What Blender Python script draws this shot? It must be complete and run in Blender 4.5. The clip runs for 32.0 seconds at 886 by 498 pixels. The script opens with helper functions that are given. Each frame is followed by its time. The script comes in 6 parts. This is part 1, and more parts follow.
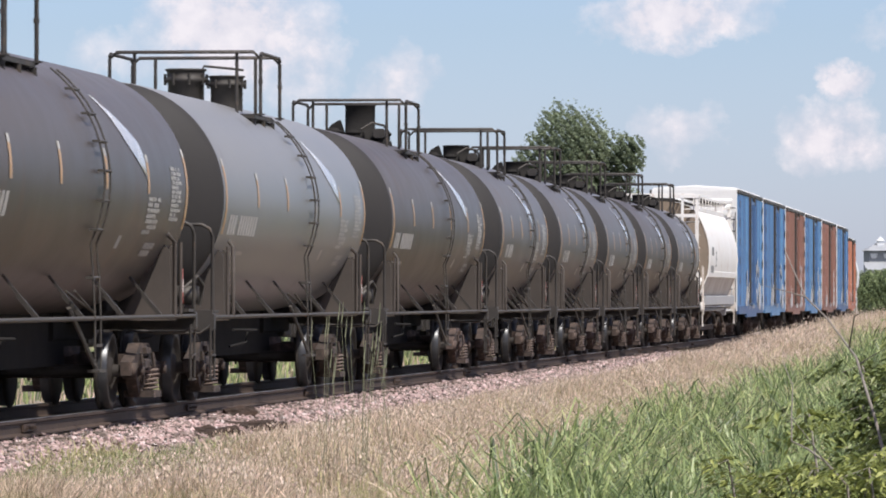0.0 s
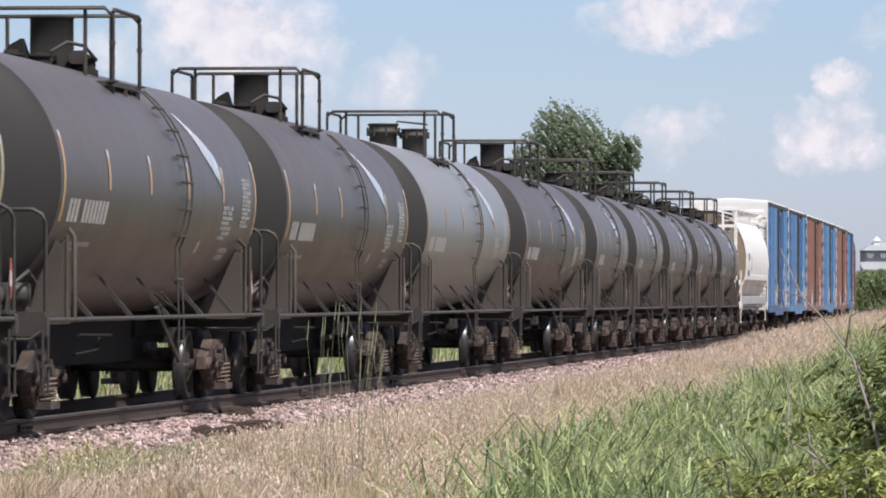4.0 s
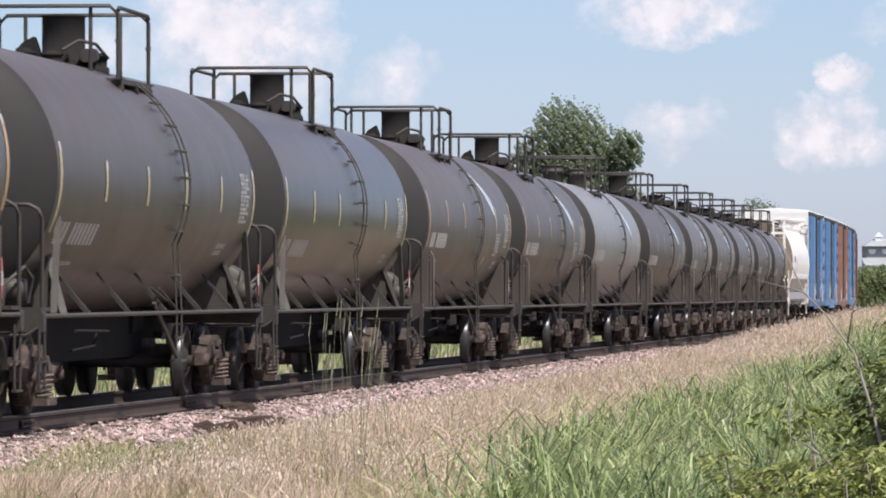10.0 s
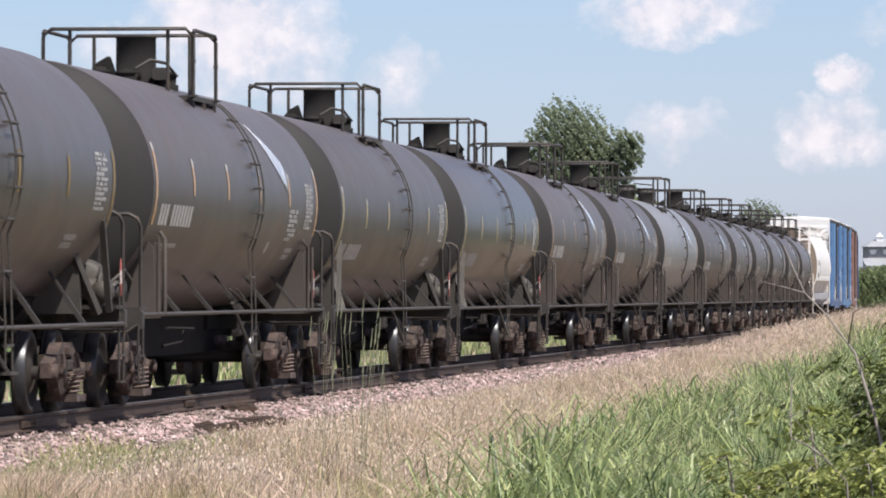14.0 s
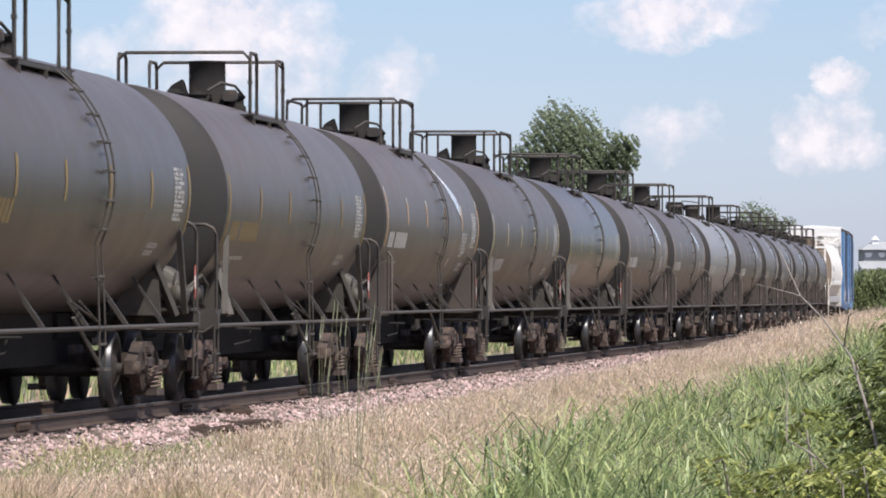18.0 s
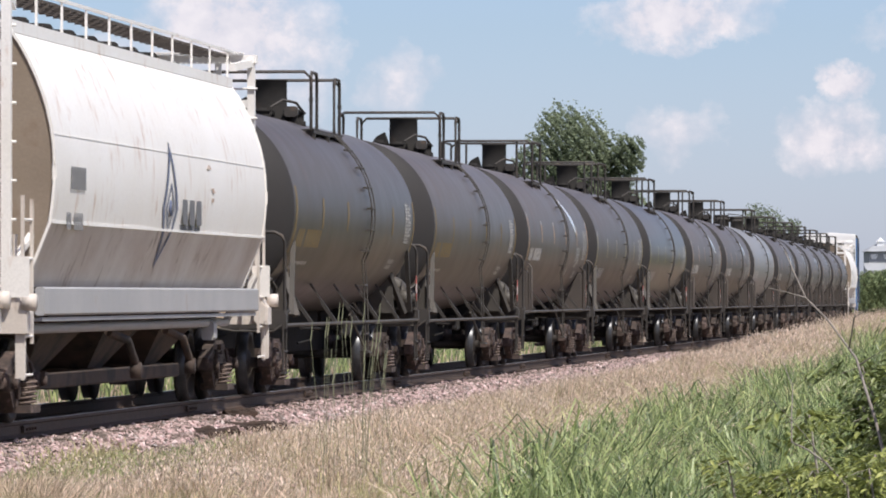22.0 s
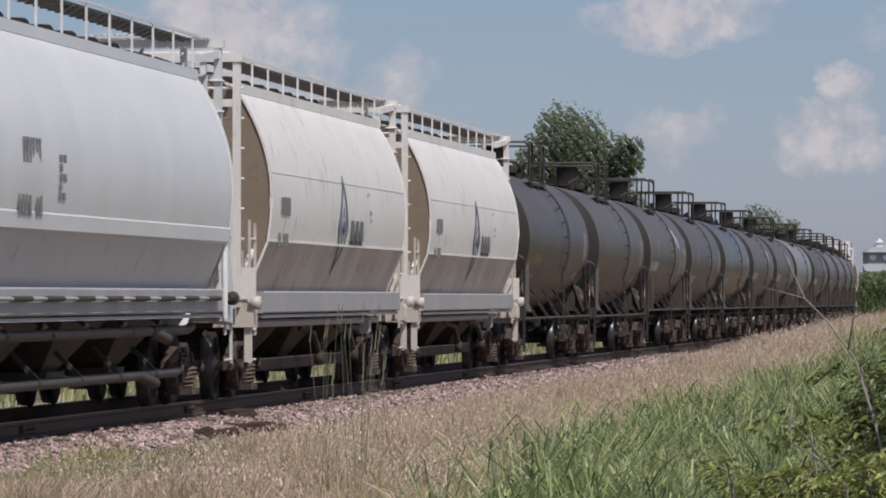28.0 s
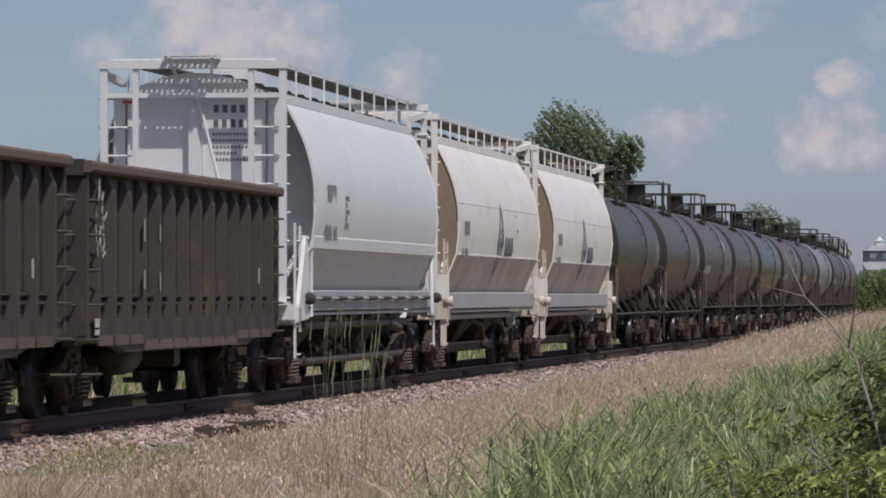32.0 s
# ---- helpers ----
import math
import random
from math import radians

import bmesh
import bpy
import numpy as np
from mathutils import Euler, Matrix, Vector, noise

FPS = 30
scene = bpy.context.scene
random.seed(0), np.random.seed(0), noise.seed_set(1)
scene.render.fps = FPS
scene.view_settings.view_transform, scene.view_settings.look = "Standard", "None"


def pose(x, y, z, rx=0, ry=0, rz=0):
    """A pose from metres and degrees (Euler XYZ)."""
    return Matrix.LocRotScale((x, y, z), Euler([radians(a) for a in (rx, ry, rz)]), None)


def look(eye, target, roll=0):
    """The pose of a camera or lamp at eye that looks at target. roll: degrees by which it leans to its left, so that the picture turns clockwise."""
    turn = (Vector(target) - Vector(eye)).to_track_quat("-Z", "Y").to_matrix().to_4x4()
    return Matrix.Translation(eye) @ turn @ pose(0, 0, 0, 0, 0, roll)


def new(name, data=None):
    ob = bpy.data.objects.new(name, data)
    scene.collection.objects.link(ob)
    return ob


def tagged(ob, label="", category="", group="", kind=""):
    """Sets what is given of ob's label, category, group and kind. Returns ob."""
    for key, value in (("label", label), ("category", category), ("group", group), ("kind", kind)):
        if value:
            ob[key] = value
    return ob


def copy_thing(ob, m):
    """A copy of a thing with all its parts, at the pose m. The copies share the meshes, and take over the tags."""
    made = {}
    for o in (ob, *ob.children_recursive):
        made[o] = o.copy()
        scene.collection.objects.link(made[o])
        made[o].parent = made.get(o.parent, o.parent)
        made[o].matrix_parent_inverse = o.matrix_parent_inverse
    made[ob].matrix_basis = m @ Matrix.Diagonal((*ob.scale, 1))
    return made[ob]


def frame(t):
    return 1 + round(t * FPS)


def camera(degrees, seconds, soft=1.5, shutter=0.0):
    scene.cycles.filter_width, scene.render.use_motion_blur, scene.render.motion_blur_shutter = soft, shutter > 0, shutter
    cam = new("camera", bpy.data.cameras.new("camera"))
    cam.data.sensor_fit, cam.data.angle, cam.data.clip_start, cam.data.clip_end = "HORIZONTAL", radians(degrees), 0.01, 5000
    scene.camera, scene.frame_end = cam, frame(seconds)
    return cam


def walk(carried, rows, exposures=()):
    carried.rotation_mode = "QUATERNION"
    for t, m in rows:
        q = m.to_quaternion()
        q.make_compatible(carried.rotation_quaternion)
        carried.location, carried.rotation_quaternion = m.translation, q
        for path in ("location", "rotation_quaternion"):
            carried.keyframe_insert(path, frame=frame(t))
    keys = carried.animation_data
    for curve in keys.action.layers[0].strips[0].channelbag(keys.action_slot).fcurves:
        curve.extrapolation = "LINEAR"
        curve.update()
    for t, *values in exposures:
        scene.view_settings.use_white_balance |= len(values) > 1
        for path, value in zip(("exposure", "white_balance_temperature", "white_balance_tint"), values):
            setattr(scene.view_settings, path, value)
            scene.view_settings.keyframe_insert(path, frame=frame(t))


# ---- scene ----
cam = camera(8.648, 32.0, soft=1.85, shutter=0.4)
EYE = (0.0, 0.0, 1.389)
# seconds, turn to the right and tilt upwards, in radians
SWAY = (
    (0, -0.00000, 0.00768), (0.5, -0.00000, 0.00760), (1, -0.00000, 0.00738), (1.5, -0.00000, 0.00752),
    (2, 0.00015, 0.00745), (2.5, 0.00059, 0.00753), (3, 0.00103, 0.00768), (3.5, 0.00089, 0.00768),
    (5.5, -0.00000, 0.00746), (6, -0.00000, 0.00738), (6.5, -0.00000, 0.00731), (7, -0.00000, 0.00723),
    (7.5, -0.00000, 0.00752), (8, -0.00000, 0.00701), (8.5, 0.00044, 0.00694), (9, 0.00089, 0.00672),
    (9.5, 0.00073, 0.00679), (10, 0.00030, 0.00694), (10.5, -0.00000, 0.00694), (11, 0.00044, 0.00745),
    (11.5, 0.00030, 0.00797), (12, -0.00000, 0.00797), (12.5, -0.00000, 0.00760), (13, -0.00000, 0.00723),
    (13.5, -0.00000, 0.00708), (14, 0.00015, 0.00701), (14.5, -0.00000, 0.00716), (16.5, 0.00015, 0.00723),
    (17, 0.00015, 0.00716), (17.5, 0.00074, 0.00768), (18, 0.00089, 0.00752), (18.5, 0.00060, 0.00768),
    (19, 0.00074, 0.00723), (19.5, 0.00059, 0.00752), (20, 0.00044, 0.00812), (20.5, 0.00059, 0.00782),
    (21, 0.00030, 0.00782), (21.5, 0.00022, 0.00782), (22, -0.00000, 0.00782), (22.5, -0.00000, 0.00752),
    (23, -0.00000, 0.00716), (23.5, 0.00044, 0.00694), (24, 0.00044, 0.00752), (24.5, 0.00015, 0.00731),
    (25, -0.00000, 0.00708), (25.5, -0.00000, 0.00694), (27.5, 0.00015, 0.00812), (28, 0.00015, 0.00797),
    (28.5, 0.00015, 0.00775), (29, 0.00074, 0.00738), (29.5, 0.00044, 0.00708), (30, 0.00059, 0.00723),
    (30.5, 0.00073, 0.00768), (31, 0.00044, 0.00782), (31.5, 0.00015, 0.00768), (32, 0.00015, 0.00768),
)
STOPS = ((0, 0.24), (4.5, 0.26), (9, 0.32), (14, 0.33), (19.5, 0.38), (21.5, 0.27), (23, 0.05), (25, -0.20), (27.5, -0.42), (30, -0.50), (32, -0.54))
walk(cam, [(t, look(EYE, (100 * math.sin(a), 100 * math.cos(a), 1.389 + 100 * math.tan(b)))) for t, a, b in SWAY], STOPS)

# ---- the track's line: straight, then bending to the left; s metres along it, v metres to its right ----
GRID = np.arange(-160.0, 760.0, 1.0)
BEND = np.interp(GRID, (-160, 200, 250, 330, 760), (0, 0, -0.00049, -0.0020, -0.0020))
HEAD = 0.10097 + np.cumsum(BEND) + 0.0014 * np.clip(GRID / 200, 0, 1)
EAST, NORTH = np.cumsum(np.sin(HEAD)), np.cumsum(np.cos(HEAD))
EAST, NORTH = EAST - EAST[160] - 3.748, NORTH - NORTH[160] + 80.0
GRADE = -0.001182 * GRID + 4.98e-7 * GRID ** 2


def at(s, v=0.0, z=0.0):
    """World place of a point beside the track."""
    a = np.interp(s, GRID, HEAD)
    return (np.interp(s, GRID, EAST) + v * np.cos(a), np.interp(s, GRID, NORTH) - v * np.sin(a), np.interp(s, GRID, GRADE) + z)


def track_pose(s, v=0.0, z=0.0):
    """The pose of a thing on the track whose own x axis points along it."""
    x, y, zz = at(s, v, z)
    return pose(x, y, zz, 0, 0, 90 - math.degrees(np.interp(s, GRID, HEAD)))


RUN_T = np.arange(0, 33, 4.0)
RUN_S = np.array((0, 25.695, 50.841, 76.304, 101.697, 127.072, 152.545, 178.059, 203.693))


def run(t):
    """How far the train has gone at t seconds."""
    i = int(np.clip(t // 4, 0, 7))
    slope = np.gradient(RUN_S, RUN_T)
    h, d = (t - RUN_T[i]) / 4, 4.0
    return float((2 * h ** 3 - 3 * h * h + 1) * RUN_S[i] + (h ** 3 - 2 * h * h + h) * d * slope[i]
                 + (3 * h * h - 2 * h ** 3) * RUN_S[i + 1] + (h ** 3 - h * h) * d * slope[i + 1])


# ---- daylight ----
SUN_WAY = Vector((0.316, -0.454, 0.83)).normalized()
sun = new("sun", bpy.data.lights.new("sun", "SUN"))
sun.data.energy, sun.data.angle, sun.data.color = 4.6, radians(0.6), (1.0, 0.94, 0.86)
sun.matrix_world = look(SUN_WAY * 50, (0, 0, 0))

world = bpy.data.worlds.new("sky")
scene.world = world
world.use_nodes = True
wn, wl = world.node_tree.nodes, world.node_tree.links
wn.clear()


def wnode(kind, **values):
    n = wn.new(kind)
    for k, val in values.items():
        n.inputs[int(k[1:])].default_value = val
    return n


def wmath(op, a, b=None, c=None):
    n = wn.new("ShaderNodeMath")
    n.operation = op
    for i, q in enumerate((a, b, c)):
        if q is None:
            continue
        if isinstance(q, (int, float)):
            n.inputs[i].default_value = q
        else:
            wl.new(q, n.inputs[i])
    return n.outputs[0]


sky = wn.new("ShaderNodeTexSky")
sky.sky_type, sky.sun_disc = "NISHITA", False
sky.sun_elevation, sky.sun_rotation = math.asin(SUN_WAY.z), math.atan2(SUN_WAY.x, SUN_WAY.y)
sky.air_density, sky.dust_density, sky.ozone_density = 1.0, 0.5, 2.5
coord = wn.new("ShaderNodeTexCoord")
split = wn.new("ShaderNodeSeparateXYZ")
wl.new(coord.outputs["Generated"], split.inputs[0])
away = wmath("MAXIMUM", split.outputs[1], 0.05)
az, el = wmath("DIVIDE", split.outputs[0], away), wmath("DIVIDE", split.outputs[2], away)
flat = wn.new("ShaderNodeCombineXYZ")
wl.new(az, flat.inputs[0])
wl.new(el, flat.inputs[1])
warp = wnode("ShaderNodeTexNoise")
warp.inputs["Scale"].default_value, warp.inputs["Detail"].default_value, warp.inputs["Roughness"].default_value = 110.0, 6.0, 0.62
wl.new(flat.outputs[0], warp.inputs["Vector"])
ws = wn.new("ShaderNodeSeparateXYZ")
wl.new(warp.outputs["Color"], ws.inputs[0])
waz = wmath("ADD", az, wmath("MULTIPLY", wmath("SUBTRACT", ws.outputs[0], 0.5), 0.016))
wel = wmath("ADD", el, wmath("MULTIPLY", wmath("SUBTRACT", ws.outputs[1], 0.5), 0.014))
# cumulus heaps: direction to the right, height, half width, half height, density (all in tangents)
HEAPS = ((-0.0365, 0.0465, 0.0150, 0.0125, 1.0), (-0.0245, 0.0405, 0.0075, 0.0105, 0.6), (-0.056, 0.0405, 0.008, 0.004, 0.35), (-0.0075, 0.0365, 0.0060, 0.0060, 0.55),
         (0.0400, 0.0475, 0.0150, 0.0050, 1.0), (0.0480, 0.0510, 0.0090, 0.0045, 0.6), (0.0690, 0.0365, 0.0052, 0.0036, 1.0),
         (0.0670, 0.0270, 0.0095, 0.0062, 0.8), (0.0400, 0.0275, 0.0065, 0.0045, 0.55), (0.074, 0.0465, 0.004, 0.003, 0.25))
heap = None
for ca, ce, wa, we, dense in HEAPS:
    q = wmath("POWER", wmath("DIVIDE", wmath("SUBTRACT", waz, ca), wa), 2.0)
    q = wmath("ADD", q, wmath("POWER", wmath("DIVIDE", wmath("SUBTRACT", wel, ce), we), 2.0))
    q = wmath("MULTIPLY", wmath("MAXIMUM", wmath("SUBTRACT", 1.35, q), 0.0), dense)
    heap = q if heap is None else wmath("MAXIMUM", heap, q)
# fair-weather clouds elsewhere in the sky
high = wnode("ShaderNodeTexNoise")
high.inputs["Scale"].default_value, high.inputs["Detail"].default_value = 3.2, 7.0
wl.new(coord.outputs["Generated"], high.inputs["Vector"])
far_cloud = wmath("MULTIPLY", wmath("MAXIMUM", wmath("SUBTRACT", high.outputs[0], 0.405), 0.0), 5.0)
above = wmath("MINIMUM", wmath("MAXIMUM", wmath("MULTIPLY", wmath("SUBTRACT", el, 0.07), 12.0), 0.0), 1.0)
lumps = wnode("ShaderNodeTexNoise")
lumps.inputs["Scale"].default_value, lumps.inputs["Detail"].default_value, lumps.inputs["Roughness"].default_value = 150.0, 8.0, 0.6
wl.new(flat.outputs[0], lumps.inputs["Vector"])
lump = wmath("MINIMUM", wmath("MAXIMUM", wmath("MULTIPLY", wmath("SUBTRACT", lumps.outputs[0], 0.33), 3.2), 0.0), 1.0)
cover = wmath("MINIMUM", wmath("MULTIPLY", heap, wmath("ADD", wmath("MULTIPLY", lump, 0.85), 0.30)), 0.85)
cover = wmath("MAXIMUM", cover, wmath("MULTIPLY", far_cloud, above))
cover = wmath("MINIMUM", cover, 0.9)
tint = wn.new("ShaderNodeMix")
tint.data_type, tint.blend_type = "RGBA", "MULTIPLY"
tint.inputs[0].default_value = 1.0
wl.new(sky.outputs[0], tint.inputs[6])
low_sky = wn.new("ShaderNodeMix")
low_sky.data_type = "RGBA"
wl.new(wmath("MINIMUM", wmath("MAXIMUM", wmath("MULTIPLY", el, 22.0), 0.0), 1.0), low_sky.inputs[0])
low_sky.inputs[6].default_value = (0.96, 1.04, 1.58, 1)
low_sky.inputs[7].default_value = (0.85, 0.94, 1.30, 1)
wl.new(low_sky.outputs[2], tint.inputs[7])
mixer = wn.new("ShaderNodeMix")
mixer.data_type = "RGBA"
wl.new(cover, mixer.inputs[0])
wl.new(tint.outputs[2], mixer.inputs[6])
cloud = wn.new("ShaderNodeMix")
cloud.data_type = "RGBA"
wl.new(lump, cloud.inputs[0])
cloud.inputs[6].default_value, cloud.inputs[7].default_value = (7.4, 7.1, 8.0, 1), (9.7, 9.0, 9.4, 1)
wl.new(cloud.outputs[2], mixer.inputs[7])
back = wn.new("ShaderNodeBackground")
back.inputs["Strength"].default_value = 0.085
wl.new(mixer.outputs[2], back.inputs["Color"])
wout = wn.new("ShaderNodeOutputWorld")
wl.new(back.outputs[0], wout.inputs[0])


# ---- materials ----
def surf(name, c1, c2=None, scale=4.0, rough=0.6, metal=0.0, bump=0.15, fine=40.0, spot=None, spot_scale=2.0, spot_at=0.6, stretch=(1, 1, 1),
         vary=0.0, island=0.0, through_light=0.0, spec=0.5, streak=False, dull=0.04, patchy=0.0):
    """A painted, stony or grown surface: two colours mixed by a coarse noise, fine grain, stains of a third colour, and relief."""
    m = bpy.data.materials.new(name)
    m.use_nodes = True
    nd, ln = m.node_tree.nodes, m.node_tree.links
    b = nd["Principled BSDF"]
    c2 = c2 or tuple(min(1, x * 1.25 + 0.01) for x in c1)
    tc = nd.new("ShaderNodeTexCoord")
    mp = nd.new("ShaderNodeMapping")
    mp.inputs["Scale"].default_value = stretch
    ln.new(tc.outputs["Object"], mp.inputs[0])

    def noise_of(sc, detail=5.0):
        n = nd.new("ShaderNodeTexNoise")
        n.inputs["Scale"].default_value, n.inputs["Detail"].default_value, n.inputs["Roughness"].default_value = sc, detail, 0.6
        ln.new(mp.outputs[0], n.inputs["Vector"])
        return n.outputs[0]

    def mix(fac, a, c):
        n = nd.new("ShaderNodeMix")
        n.data_type = "RGBA"
        for q, sock in ((fac, n.inputs[0]), (a, n.inputs[6]), (c, n.inputs[7])):
            if isinstance(q, (int, float)):
                sock.default_value = q
            elif isinstance(q, tuple):
                sock.default_value = (*q, 1)
            else:
                ln.new(q, sock)
        return n.outputs[2]

    def ramp(sock, lo, hi):
        n = nd.new("ShaderNodeMapRange")
        n.inputs[1].default_value, n.inputs[2].default_value = lo, hi
        ln.new(sock, n.inputs[0])
        return n.outputs[0]

    coarse, grain = noise_of(scale), noise_of(fine, 3.0)
    col = mix(ramp(coarse, 0.3, 0.7), c1, c2)
    col = mix(ramp(grain, 0.2, 0.9), mix(0.22, col, (0.02, 0.02, 0.02)), col)
    if spot:
        sp = noise_of(spot_scale, 8.0)
        if streak:
            mp2 = nd.new("ShaderNodeMapping")
            mp2.inputs["Scale"].default_value = (2.2, 2.2, 0.7)
            ln.new(tc.outputs["Object"], mp2.inputs[0])
            ln.new(mp2.outputs[0], sp.node.inputs["Vector"])
        stain = ramp(sp, spot_at, spot_at + 0.14)
        if patchy:
            few = nd.new("ShaderNodeMath")
            few.operation = "MULTIPLY"
            ln.new(stain, few.inputs[0])
            ln.new(ramp(noise_of(patchy, 3.0), 0.42, 0.62), few.inputs[1])
            stain = few.outputs[0]
        col = mix(stain, col, spot)
    if vary or island:
        info = nd.new("ShaderNodeNewGeometry" if island else "ShaderNodeObjectInfo")
        hsv = nd.new("ShaderNodeHueSaturation")
        k = island or vary
        ln.new(col, hsv.inputs["Color"])
        rnd = info.outputs["Random Per Island"] if island else info.outputs["Random"]
        mr = nd.new("ShaderNodeMapRange")
        mr.inputs[3].default_value, mr.inputs[4].default_value = 1 - k, 1 + k
        ln.new(rnd, mr.inputs[0])
        ln.new(mr.outputs[0], hsv.inputs["Value"])
        mh = nd.new("ShaderNodeMapRange")
        mh.inputs[3].default_value, mh.inputs[4].default_value = 0.5 + k * 0.035, 0.5 - k * 0.035
        ln.new(rnd, mh.inputs[0])
        ln.new(mh.outputs[0], hsv.inputs["Hue"])
        col = hsv.outputs[0]
    ln.new(col, b.inputs["Base Color"])
    b.inputs["Metallic"].default_value = metal
    b.inputs["Specular IOR Level"].default_value = spec
    rr = nd.new("ShaderNodeMapRange")
    rr.inputs[3].default_value, rr.inputs[4].default_value = max(0.03, rough - dull), min(1, rough + dull)
    ln.new(coarse, rr.inputs[0])
    ln.new(rr.outputs[0], b.inputs["Roughness"])
    if bump:
        bp = nd.new("ShaderNodeBump")
        bp.inputs["Strength"].default_value, bp.inputs["Distance"].default_value = bump, 0.02
        ln.new(grain, bp.inputs["Height"])
        ln.new(bp.outputs[0], b.inputs["Normal"])
    if through_light:
        tr = nd.new("ShaderNodeBsdfTranslucent")
        ln.new(col, tr.inputs[0])
        ms = nd.new("ShaderNodeMixShader")
        ms.inputs[0].default_value = through_light
        out = nd["Material Output"]
        ln.new(b.outputs[0], ms.inputs[1])
        ln.new(tr.outputs[0], ms.inputs[2])
        ln.new(ms.outputs[0], out.inputs[0])
    return m


